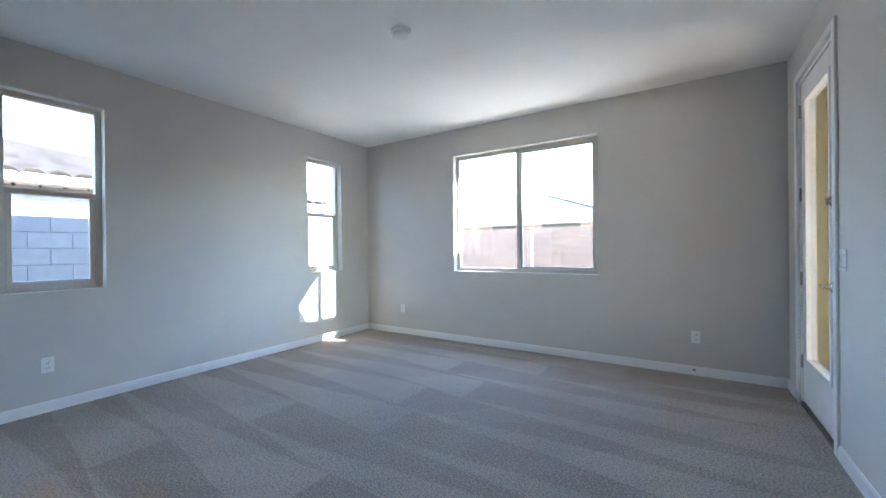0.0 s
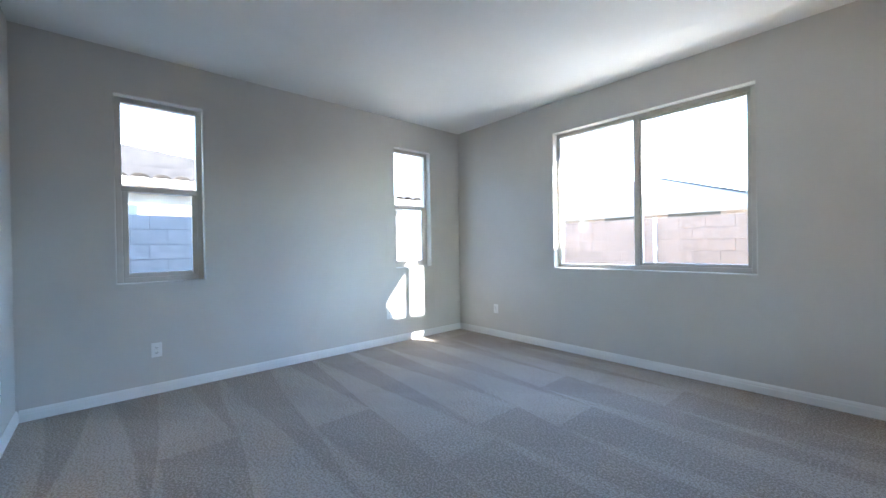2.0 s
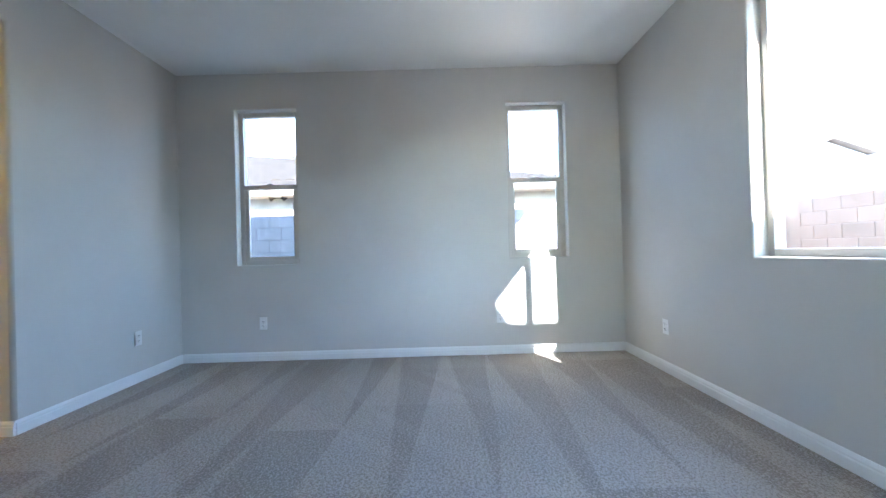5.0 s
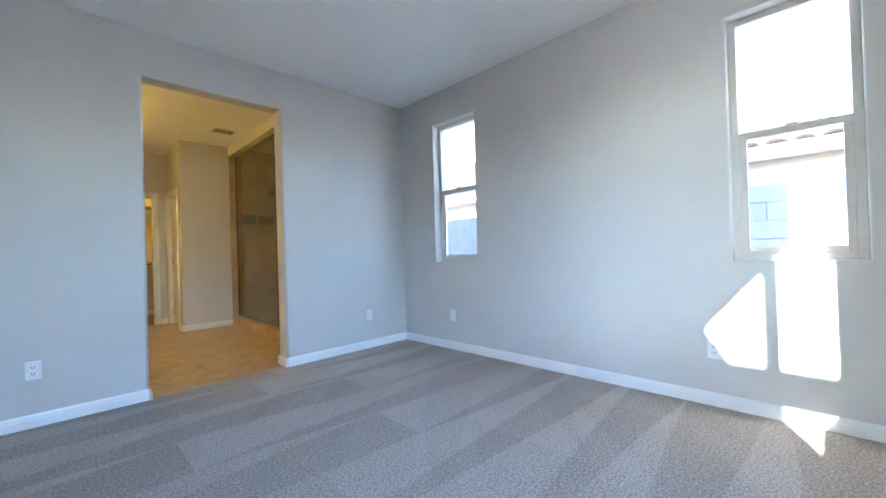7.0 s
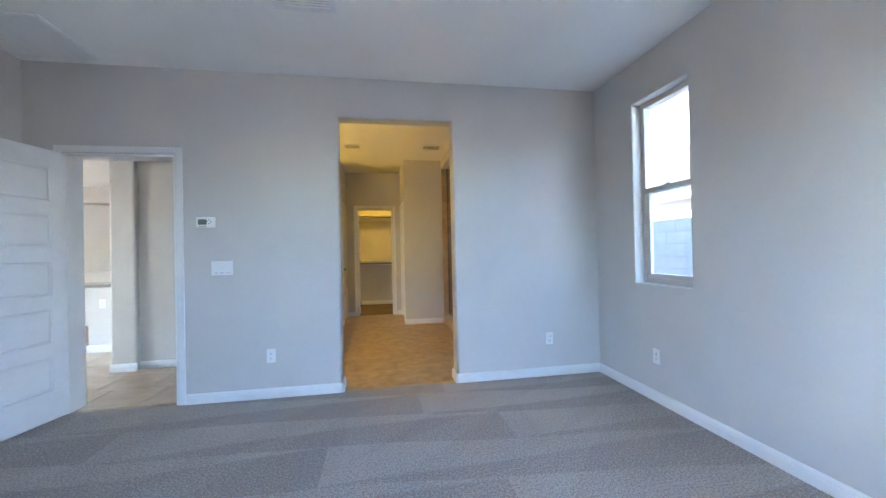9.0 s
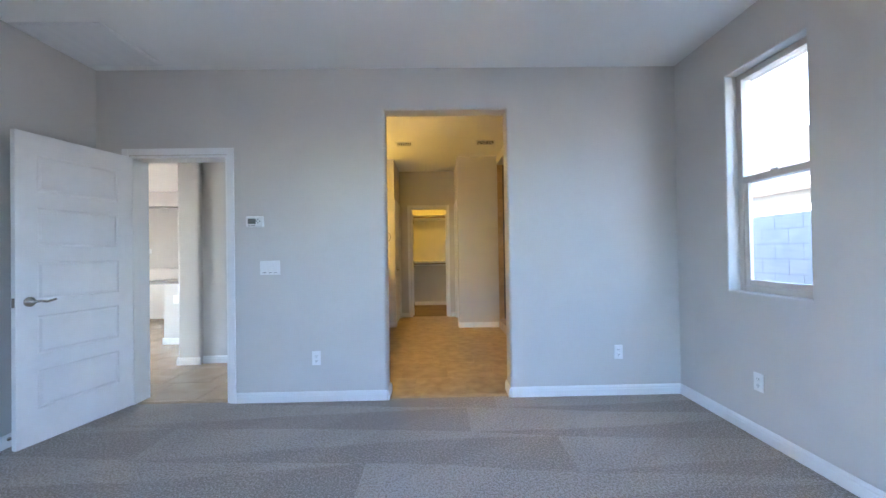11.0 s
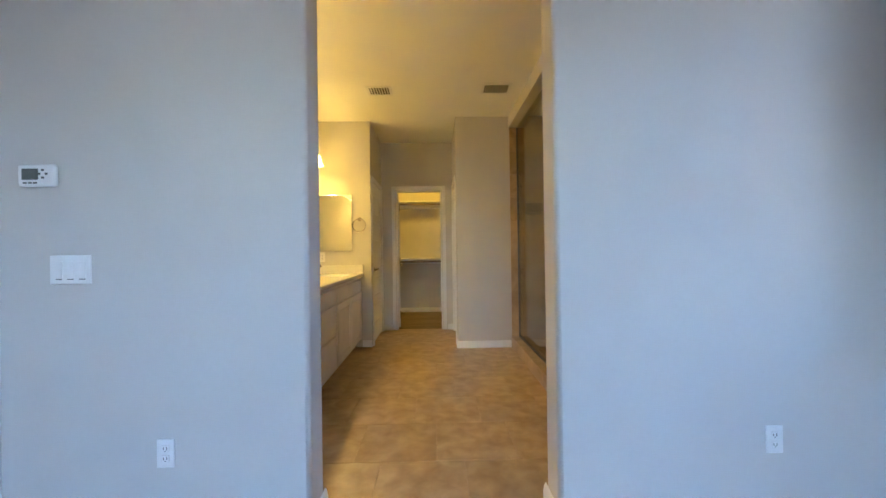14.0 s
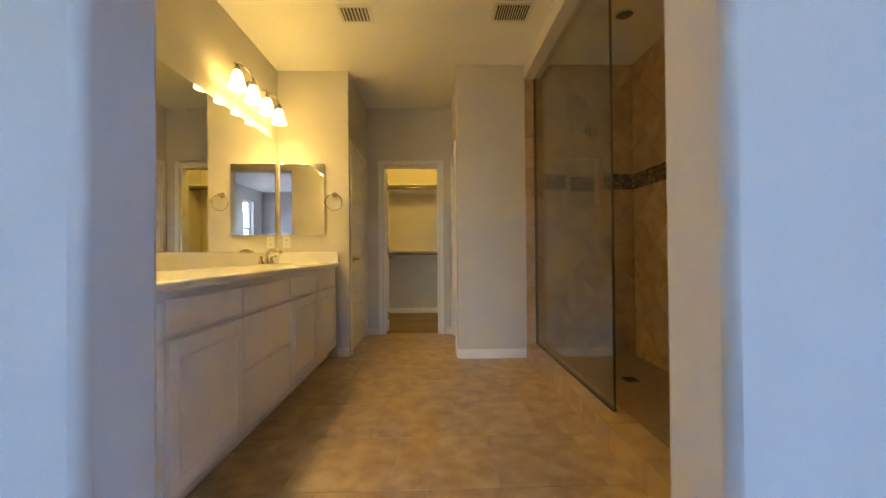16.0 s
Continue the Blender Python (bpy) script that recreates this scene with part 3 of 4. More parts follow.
def glazed_door():
    y0, y1, top = GD
    casing("x", E, -1, y0, y1, top, 0.16, 0.064)
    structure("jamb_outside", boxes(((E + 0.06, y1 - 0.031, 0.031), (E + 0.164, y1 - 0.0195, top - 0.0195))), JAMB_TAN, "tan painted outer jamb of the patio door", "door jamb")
    t = thing("door_5", "white full-lite glazed patio door, closed", "door", kind="structure")
    a, b, x0, x1, z0, z1 = y0 + 0.02, y1 - 0.02, E + 0.012, E + 0.056, 0.035, top - 0.02
    st, g0, g1 = 0.125, 0.37, 2.25
    part("leaf", boxes(((x0, a, z0), (x1, a + st, z1)), ((x0, b - st, z0), (x1, b, z1)), ((x0, a + st, z0), (x1, b - st, g0)), ((x0, a + st, g1), (x1, b - st, z1)), bevel=0.002), DOOR_PAINT, t)
    l = 0.028
    part("glazing_bead", boxes(((x0 - 0.008, a + st - l, g0 - l), (x1 + 0.008, a + st + 0.003, g1 + l)), ((x0 - 0.008, b - st - 0.003, g0 - l), (x1 + 0.008, b - st + l, g1 + l)), ((x0 - 0.007, a + st + 0.003, g0 - l), (x1 + 0.007, b - st - 0.003, g0 + 0.003)), ((x0 - 0.007, a + st + 0.003, g1 - 0.003), (x1 + 0.007, b - st - 0.003, g1 + l)), bevel=0.004), DOOR_PAINT, t)
    part("pane", boxes(((x0 + 0.018, a + st - 0.005, g0 - 0.005), (x0 + 0.024, b - st + 0.005, g1 + 0.005))), GLASS, t)
    for z in (0.33, 0.95, 1.58, 2.2):
        part("hinge", boxes(((x0 - 0.012, b - 0.006, z - 0.05), (x0 + 0.002, b + 0.014, z + 0.05)), bevel=0.003), NICKEL, t, "satin nickel hinge")
    yh = a + 0.06
    for z, big in ((0.95, False), (1.46, True)):
        m = Matrix.Translation((x0, yh, z)) @ Matrix.Rotation(radians(-90), 4, "Y")
        part("deadbolt" if big else "handle", lathe(bmesh.new(), [(0.0, 0.0), (0.033, 0.0), (0.033, 0.008), (0.024, 0.016), (0.012, 0.018), (0.011, 0.04 if not big else 0.026), (0.0, 0.042 if not big else 0.028)], m, 18), NICKEL, t, "satin nickel lock")
    part("lever", tube(bmesh.new(), [(x0 - 0.04, yh, 0.95), (x0 - 0.045, yh + 0.03, 0.953), (x0 - 0.045, yh + 0.07, 0.947), (x0 - 0.042, yh + 0.115, 0.955)], 0.008), NICKEL, t)
    part("thumb_turn", boxes(((x0 - 0.04, yh - 0.006, 1.44), (x0 - 0.024, yh + 0.006, 1.48)), bevel=0.003), NICKEL, t)
    structure("threshold", boxes(((E - 0.004, y0 + 0.018, 0.002), (E + 0.16, y1 - 0.018, 0.03)), bevel=0.004), STEEL, "dark metal door threshold", "threshold")


glazed_door()


# ---- electrical plates and small wall things ----
def outlet(m):
    """A duplex receptacle; local x along the wall, y out of it."""
    t = thing("outlet", "white duplex wall outlet with its cover plate", "outlet", "wall outlets", at=m)
    part("cover_plate", boxes(((-0.036, 0.0, -0.058), (0.036, 0.006, 0.058)), bevel=0.003), WHITE_PLASTIC, t)
    for dz in (-0.02, 0.02):
        r = part("receptacle", boxes(((-0.016, 0.004, dz - 0.014), (0.016, 0.008, dz + 0.014)), bevel=0.003), WHITE_PLASTIC, t)
        part("slots", boxes(((-0.008, 0.0075, dz - 0.005), (-0.005, 0.0083, dz + 0.006)), ((0.005, 0.0075, dz - 0.005), (0.008, 0.0083, dz + 0.005)), ((-0.002, 0.0075, dz - 0.012), (0.002, 0.0083, dz - 0.008))), DARK, r)
    return t


def switch(m, gangs):
    t = thing("light_switch", f"white {'three' if gangs == 3 else 'two'}-gang rocker switch plate", "light switch", at=m)
    w = 0.036 + 0.023 * (gangs - 1)
    part("cover_plate", boxes(((-w, 0, -0.058), (w, 0.006, 0.058)), bevel=0.003), WHITE_PLASTIC, t)
    for k in range(gangs):
        x = (k - (gangs - 1) / 2) * 0.046
        # Dark grey strip that stands for the shadow under the rocker.
        part("rocker_shadow", boxes(((x - 0.012, 0.0055, -0.0405), (x + 0.012, 0.0064, -0.037))), GREY_PLASTIC, t)
        part("rocker", boxes(((x - 0.016, 0.004, -0.033), (x + 0.016, 0.009, 0.033)), bevel=0.002), WHITE_PLASTIC, t)
    return t


NORTH, SOUTH, WEST, EAST = 180, 0, -90, 90
first = outlet(pose(W, 0.777, 0.355, 0, 0, WEST))
for x, y, a in ((W, 3.03, WEST), (-3.205, N, NORTH), (0.265, N, NORTH), (-0.85, 0.0, SOUTH), (-3.348, 0.0, SOUTH)):
    copy_thing(first, pose(x, y, 0.355, 0, 0, a))
copy_thing(first, pose(-0.572, -3.07, 1.097, 0, 0, SOUTH))
switch(pose(-0.481, 0, 1.102, 0, 0, SOUTH), 3)
switch(pose(E, 2.90, 1.12, 0, 0, EAST), 2)

t = thing("thermostat", "white wall thermostat with a grey screen", "thermostat", at=pose(-0.366, 0, 1.48))
part("body", boxes(((-0.073, 0, -0.045), (0.073, 0.026, 0.045)), bevel=0.012, seg=3), WHITE_PLASTIC, t)
part("screen", boxes(((-0.012, 0.0255, -0.018), (0.052, 0.0275, 0.026)), bevel=0.001), GREY_PLASTIC, t, "grey liquid crystal screen")
for dx, dz in ((-0.03, 0.02), (-0.03, -0.01), (-0.044, 0.005), (-0.016, 0.005)):
    part("button", boxes(((dx - 0.005, 0.025, dz - 0.004), (dx + 0.005, 0.029, dz + 0.004)), bevel=0.0015), GREY_PLASTIC, t)
for dx in (0.04, 0.02, 0.0):
    part("button", boxes(((dx - 0.007, 0.025, -0.034), (dx + 0.007, 0.029, -0.028)), bevel=0.0015), GREY_PLASTIC, t)

for m in (pose(E - 0.015, 0.66, 0.055, 0, 0, 90), pose(0.25, N - 0.015, 0.05, 0, 0, 180)):
    t = thing("door_stop", "satin nickel door stop on the baseboard", "door stop", at=m)
    r = Matrix.Rotation(radians(-90), 4, "X")
    part("stem", lathe(bmesh.new(), [(0.012, 0.0), (0.012, 0.004), (0.005, 0.008), (0.005, 0.06)], r, 12), NICKEL, t)
    part("tip", lathe(bmesh.new(), [(0.008, 0.058), (0.009, 0.064), (0.008, 0.074)], r, 12), WHITE_PLASTIC, t, "white rubber tip")

# ceiling: smoke detector, vents, return grille
t = thing("smoke_detector", "white round smoke detector on the ceiling", "smoke detector", at=pose(-1.482, 2.089, H))
part("base", lathe(bmesh.new(), [(0.0, 0.0), (0.072, 0.0), (0.072, -0.012), (0.066, -0.014), (0.0, -0.015)], n=28), WHITE_PLASTIC, t)
part("cap", lathe(bmesh.new(), [(0.0, -0.014), (0.060, -0.014), (0.057, -0.034), (0.045, -0.042), (0.0, -0.043)], n=28), WHITE_PLASTIC, t)


def vent(x, y, wx, wy, label, along="x", gap=0.02, halves=False, cover=0.27):
    """A louvred ceiling register."""
    t = thing("ceiling_vent", label, "vent", at=pose(x, y, H))
    f = 0.028
    part("frame", boxes(((-wx, -wy, -0.008), (wx, -wy + f, -0.0005)), ((-wx, wy - f, -0.008), (wx, wy, -0.0005)), ((-wx, -wy + f, -0.0078), (-wx + f, wy - f, -0.0005)), ((wx - f, -wy + f, -0.0078), (wx, wy - f, -0.0005)), bevel=0.002), WHITE_PLASTIC, t)
    # No duct is built: a near-black sheet gives the shade between the slats.
    part("backing", boxes(((-wx + 0.01, -wy + 0.01, -0.0025), (wx - 0.01, wy - 0.01, -0.0004))), DARK, t, "flat dark sheet standing for the shade behind the louvres")
    span = wy if along == "x" else wx
    n = int((2 * span - 2 * f) / gap)
    slat = bmesh.new()
    ln = (wx if along == "x" else wy) - f
    box(slat, (-ln, -gap * cover, -0.001), (ln, gap * cover, 0.001))
    bmesh.ops.rotate(slat, cent=(0, 0, 0), matrix=Matrix.Rotation(radians(28), 3, "X"), verts=slat.verts)
    me = mesh_of("slat", slat, WHITE_PLASTIC)
    for k in range(n):
        o = -span + f + gap * (k + 0.5) + (2 * span - 2 * f - n * gap) / 2
        piece("slat", me, t, Matrix.Translation((0, o, -0.006)) if along == "x" else Matrix.Translation((o, 0, -0.006)) @ Matrix.Rotation(radians(90), 4, "Z"))
    if halves:
        part("divider", boxes(((-0.007, -wy + f, -0.0095), (0.007, wy - f, -0.001)), bevel=0.001), WHITE_PLASTIC, t)
    return t


vent(-1.335, 1.045, 0.185, 0.125, "white louvred supply register in the bedroom ceiling", "x", 0.026, True)
vent(0.612, 0.369, 0.296, 0.287, "white square return air grille with fine louvres", "x", 0.016, cover=0.5)
vent(-1.417, -2.19, 0.122, 0.108, "white louvred supply register in the bathroom ceiling", "y", 0.026)
vent(-2.56, -2.155, 0.142, 0.118, "white slotted exhaust fan grille in the bathroom ceiling", "y", 0.018)


# ---- bathroom ----
FACE, TOP = -1.03, 0.897
V0, V1 = -0.16, -3.07


def front(name, y0, y1, z0, z1, parent, raised):
    """A cabinet door or drawer front on the vanity's face, with a raised centre where it has one."""
    bm = boxes(((FACE - 0.02, y0, z0), (FACE - 0.0005, y1, z1)), bevel=0.004)
    ob = part(name, bm, CABINET, parent)
    if raised:
        r = 0.055
        part("panel_frame", boxes(((FACE - 0.026, y0 + 0.002, z0 + 0.002), (FACE - 0.019, y0 + r, z1 - 0.002)), ((FACE - 0.026, y1 - r, z0 + 0.002), (FACE - 0.019, y1 - 0.002, z1 - 0.002)), ((FACE - 0.0255, y0 + r, z0 + 0.002), (FACE - 0.019, y1 - r, z0 + r)), ((FACE - 0.0255, y0 + r, z1 - r), (FACE - 0.019, y1 - r, z1 - 0.002)), bevel=0.003), CABINET, ob)
        part("raised_panel", boxes(((FACE - 0.0245, y0 + r + 0.014, z0 + r + 0.014), (FACE - 0.019, y1 - r - 0.014, z1 - r - 0.014)), bevel=0.005), CABINET, ob)
    return ob


def cabinet(y0, y1, label, doors=(), drawers=()):
    t = thing("vanity_cabinet", label, "cabinet", "vanity cabinets")
    part("body", boxes(((FACE, y0, 0.10), (BE - 0.002, y1, TOP - 0.042))), CABINET, t)
    part("toe_kick", boxes(((FACE + 0.075, y0, 0.001), (BE - 0.004, y1, 0.10))), CABINET, t)
    for a, b in doors:
        front("false_front", a, b, 0.70, 0.825, t, False)
        front("door", a, b, 0.13, 0.68, t, True)
    for a, b in drawers:
        for z0, z1 in ((0.70, 0.825), (0.42, 0.68), (0.13, 0.405)):
            front("drawer", a, b, z0, z1, t, False)
    return t


cabinet(-1.267, V0, "white painted vanity sink cabinet with two raised-panel doors", doors=((-1.262, -0.742), (-0.722, -0.205)))
cabinet(-1.875, -1.267, "white painted vanity drawer cabinet with three drawers", drawers=((-1.864, -1.274),))
cabinet(V1 + 0.002, -1.875, "white painted vanity sink cabinet with two raised-panel doors beside the wall", doors=((-2.43, -1.888), (-3.0, -2.448)))


def counter():
    """The cultured marble top with two oval bowls and its splashes."""
    t = thing("countertop", "white cultured marble vanity top with two integral bowls", "countertop")
    x0, x1, z = -1.06, BE - 0.002, TOP
    bm = bmesh.new()
    ys = [V1 + 0.002, -3.03, -2.35, -0.90, -0.22, V0]
    for a, b in ((0, 1), (2, 3), (4, 5)):
        bm.faces.new([bm.verts.new(p) for p in ((x0, ys[a], z), (x1, ys[a], z), (x1, ys[b], z), (x0, ys[b], z))])
    for a, b in ((1, 2), (3, 4)):
        cy, cx, n = (ys[a] + ys[b]) / 2, (x0 + x1) / 2 - 0.03, 40
        hy, hx = (ys[b] - ys[a]) / 2, None
        rings = []
        outer = []
        for k in range(n):
            c, s = math.cos(2 * math.pi * k / n), math.sin(2 * math.pi * k / n)
            wx = (x1 - cx) if c > 0 else (cx - x0)
            q = max(abs(c), abs(s))
            outer.append(bm.verts.new((cx + wx * c / q, cy + hy * s / q, z)))
        rings.append(outer)
        for r, d in ((1.0, 0.0), (0.97, 0.008), (0.9, 0.05), (0.7, 0.11), (0.35, 0.135), (0.08, 0.14)):
            rings.append([bm.verts.new((cx + 0.175 * r * math.cos(2 * math.pi * k / n), cy + 0.235 * r * math.sin(2 * math.pi * k / n), z - d)) for k in range(n)])
        for p, q in zip(rings, rings[1:]):
            for k in range(n):
                f = bm.faces.new((p[k], p[(k + 1) % n], q[(k + 1) % n], q[k]))
                f.smooth = p is not outer
        bm.faces.new(rings[-1])
    part("top", bm, CULTURED, t)
    part("edge", boxes(((x0 - 0.012, V1 + 0.002, z - 0.04), (x0 + 0.02, V0, z - 0.0005)), bevel=0.012, seg=4), CULTURED, t)
    part("backsplash", boxes(((BE - 0.022, V1 + 0.024, z - 0.002), (BE - 0.001, V0, z + 0.10)), bevel=0.004), CULTURED, t)
    part("side_splash", boxes(((x0 - 0.004, V1 + 0.001, z - 0.002), (BE - 0.001, V1 + 0.022, z + 0.10)), bevel=0.004), CULTURED, t)


counter()


def faucet(y):
    t = thing("faucet", "brushed nickel widespread faucet with two lever handles", "faucet", at=pose(-0.545, y, TOP))
    part("spout_base", lathe(bmesh.new(), [(0.0, 0.0), (0.028, 0.0), (0.024, 0.012), (0.016, 0.03), (0.014, 0.06), (0.0, 0.062)]), NICKEL, t)
    part("spout", tube(bmesh.new(), [(0, 0, 0.04), (-0.004, 0, 0.075), (-0.02, 0, 0.105), (-0.05, 0, 0.125), (-0.085, 0, 0.125), (-0.115, 0, 0.112), (-0.128, 0, 0.095)], 0.012, 12), NICKEL, t)
    for s in (-0.1, 0.1):
        h = part("handle", lathe(bmesh.new(), [(0.0, 0.0), (0.026, 0.0), (0.022, 0.014), (0.012, 0.04), (0.015, 0.056), (0.010, 0.066), (0.0, 0.068)], Matrix.Translation((0, s, 0))), NICKEL, t)
        part("lever", tube(bmesh.new(), [(0, s, 0.06), (-0.01, s * 1.2, 0.068), (-0.02, s * 1.55, 0.07)], 0.006), NICKEL, h)


faucet(-2.69)
faucet(-0.56)

t = thing("vanity_mirror", "large frameless wall mirror above the vanity", "mirror")
part("glass", boxes(((BE - 0.007, V1 + 0.04, TOP + 0.104), (BE - 0.001, -0.25, 2.045))), MIRROR, t)
t = thing("medicine_cabinet", "frameless mirrored medicine cabinet on the side wall", "cabinet")
part("box", boxes(((-0.93, -3.069, 1.175), (-0.53, -3.058, 1.835)), bevel=0.002), WHITE_PLASTIC, t)
part("mirror_door", boxes(((-0.94, -3.058, 1.165), (-0.52, -3.048, 1.845)), bevel=0.003), MIRROR, t, "bevelled mirror door")

t = thing("towel_ring", "brushed nickel towel ring on the side wall", "towel ring", at=pose(-1.03, -3.07, 1.55))
part("mount", lathe(bmesh.new(), [(0.0, 0.0), (0.026, 0.0), (0.022, 0.012), (0.012, 0.02), (0.012, 0.05), (0.0, 0.052)], Matrix.Rotation(radians(-90), 4, "X")), NICKEL, t)
part("ring", tube(bmesh.new(), [(0.078 * math.sin(2 * math.pi * k / 28), 0.045, -0.078 + 0.078 * math.cos(2 * math.pi * k / 28)) for k in range(28)], 0.005, 8, closed=True), NICKEL, t)


def light_bar(x, ys, z):
    """A four-light vanity bar: two arched arms over a back plate, bell shades below."""
    cy = sum(ys) / 4
    t = thing("vanity_light", "brushed nickel vanity light bar with four lit frosted bell shades", "wall lamp", at=pose(x, cy, z))
    part("back_plate", boxes(((-0.02, -0.16, 0.02), (-0.001, 0.16, 0.13)), bevel=0.008, seg=3), NICKEL, t)
    for s in (-1, 1):
        part("stem", tube(bmesh.new(), [(-0.018, s * 0.08, 0.08), (-0.07, s * 0.08, 0.10), (-0.12, s * 0.12, 0.115)], 0.007), NICKEL, t)
    us = [y - cy for y in ys]
    for a, b in ((us[0], us[1]), (us[2], us[3])):
        pts = [(-0.12, a - 0.04 + (b - a + 0.08) * k / 14, 0.055 + 0.075 * math.sin(math.pi * (0.12 + 0.76 * k / 14))) for k in range(15)]
        part("arched_arm", tube(bmesh.new(), pts, 0.008), NICKEL, t)
    for u in us:
        m = Matrix.Translation((-0.12, u, 0))
        part("socket", lathe(bmesh.new(), [(0.0, 0.095), (0.012, 0.09), (0.022, 0.06), (0.024, 0.045), (0.0, 0.044)], m), NICKEL, t)
        part("shade", lathe(bmesh.new(), [(0.024, 0.05), (0.032, 0.035), (0.042, 0.0), (0.05, -0.04), (0.066, -0.075), (0.0655, -0.077), (0.047, -0.04), (0.038, 0.0), (0.026, 0.03)], m, 24, cap=False), SHADE_GLASS, t, "lit frosted glass bell shade")
        lamp = new("bulb", bpy.data.lights.new("bulb", "POINT"))
        lamp.data.energy, lamp.data.color, lamp.data.shadow_soft_size = BULB, (1.0, 0.61, 0.12), 0.03
        lamp.parent = t
        lamp.location = (-0.12, u, -0.035)


BULB = 0.18
light_bar(BE, (-2.81, -2.57, -2.33, -2.09), 2.22)
light_bar(BE, (-1.10, -0.86, -0.62, -0.38), 2.22)

# shower
t = thing("shower_glass", "frameless fixed shower glass panel in slim channels", "shower screen")
part("pane", boxes(((-2.935, -2.925, 0.136), (-2.925, -1.41, 2.598))), SHOWER_GLASS, t)
part("bottom_channel", boxes(((-2.942, -2.925, 0.131), (-2.918, -1.41, 0.146)), bevel=0.002), STEEL, t)
part("wall_channel", boxes(((-2.942, -2.928, 0.146), (-2.918, -2.912, 2.598)), bevel=0.002), STEEL, t)
part("edge_trim", boxes(((-2.936, -1.41, 0.131), (-2.924, -1.404, 2.598))), STEEL, t, "dark polished glass edge")
structure("shower_header", boxes(((-2.98, -2.94, 2.60), (-2.83, -0.141, H - 0.001))), PAINT, "painted drywall header over the shower opening", "header")
structure("shower_curb", boxes(((-2.975, -2.93, -0.02), (-2.845, -0.142, 0.118))), GROUT, "tiled shower curb", "curb")
structure("shower_pan", boxes(((W, -2.94, -0.05), (-2.97, -0.14, 0.009))), PAN, "brown shower floor", "shower floor")
t = thing("shower_drain", "small square metal shower drain", "drain", at=pose(-3.45, -2.25, 0.012))
part("rim", boxes(((-0.055, -0.055, 0), (0.055, 0.055, 0.004)), bevel=0.001), STEEL, t)
part("grate", boxes(*[((-0.045, -0.042 + 0.02 * k, 0.003), (0.045, -0.032 + 0.02 * k, 0.006)) for k in range(5)]), DARK, t)
t = thing("shower_fitting", "brushed nickel shower head on a bent arm", "shower head")
part("arm", tube(bmesh.new(), [(-3.40, -2.92, 2.11), (-3.40, -2.85, 2.12), (-3.40, -2.80, 2.10), (-3.40, -2.77, 2.07)], 0.009), NICKEL, t)
part("head", lathe(bmesh.new(), [(0.0, 0.03), (0.012, 0.03), (0.016, 0.01), (0.045, -0.025), (0.042, -0.035), (0.0, -0.036)], Matrix.Translation((-3.40, -2.76, 2.06)) @ Matrix.Rotation(radians(35), 4, "X")), NICKEL, t)
part("flange", lathe(bmesh.new(), [(0.03, 0.0), (0.028, 0.006), (0.012, 0.012)], Matrix.Translation((-3.40, -2.925, 2.11)) @ Matrix.Rotation(radians(-90), 4, "X")), NICKEL, t)
t = thing("recessed_light", "unlit round recessed light in the shower ceiling", "ceiling light", at=pose(-3.405, -2.175, H))
part("trim_ring", lathe(bmesh.new(), [(0.078, -0.001), (0.078, -0.007), (0.062, -0.009), (0.058, -0.001)], n=28, cap=False), WHITE_PLASTIC, t)
part("lens", lathe(bmesh.new(), [(0.0, -0.003), (0.06, -0.003), (0.05, -0.006), (0.0, -0.007)], n=28), GREY_PLASTIC, t)

# closet
for z, d in ((2.06, 0.32), (1.02, 0.32)):
    t = thing("closet_shelf", "white closet shelf with a hanging rod below", "shelf", "closet shelves")
    part("board", boxes(((-2.775, -5.648, z - 0.02), (BE - 0.003, -5.648 + d, z)), bevel=0.002), TRIM, t)
    part("cleat", boxes(((-2.775, -5.649, z - 0.11), (BE - 0.003, -5.63, z - 0.021)), bevel=0.002), TRIM, t)
    part("rod", tube(bmesh.new(), [(-2.775, -5.36, z - 0.06), (-1.6, -5.36, z - 0.06), (BE - 0.003, -5.36, z - 0.06)], 0.016, 12), ROD, t, "dark bronze hanging rod")
    for x in (-2.3, -1.15):
        part("bracket", boxes(((x - 0.004, -5.63, z - 0.2), (x + 0.004, -5.61, z - 0.021)), ((x - 0.0035, -5.61, z - 0.045), (x + 0.0035, -5.36, z - 0.022))), WHITE_PLASTIC, t)
t = thing("closet_light", "lit round flush ceiling light in the closet", "ceiling light", at=pose(-1.7, -4.62, H))
part("base", lathe(bmesh.new(), [(0.0, 0.0), (0.14, 0.0), (0.14, -0.02), (0.0, -0.021)], n=28), NICKEL, t)
part("diffuser", lathe(bmesh.new(), [(0.13, -0.021), (0.125, -0.05), (0.09, -0.08), (0.0, -0.092)], n=28, cap=False), SHADE_GLASS, t, "lit frosted dome")
lamp = new("bulb", bpy.data.lights.new("bulb", "POINT"))
lamp.data.energy, lamp.data.color, lamp.data.shadow_soft_size = 0.62, (1.0, 0.55, 0.035), 0.08
lamp.parent, lamp.location = t, (0, 0, -0.17)

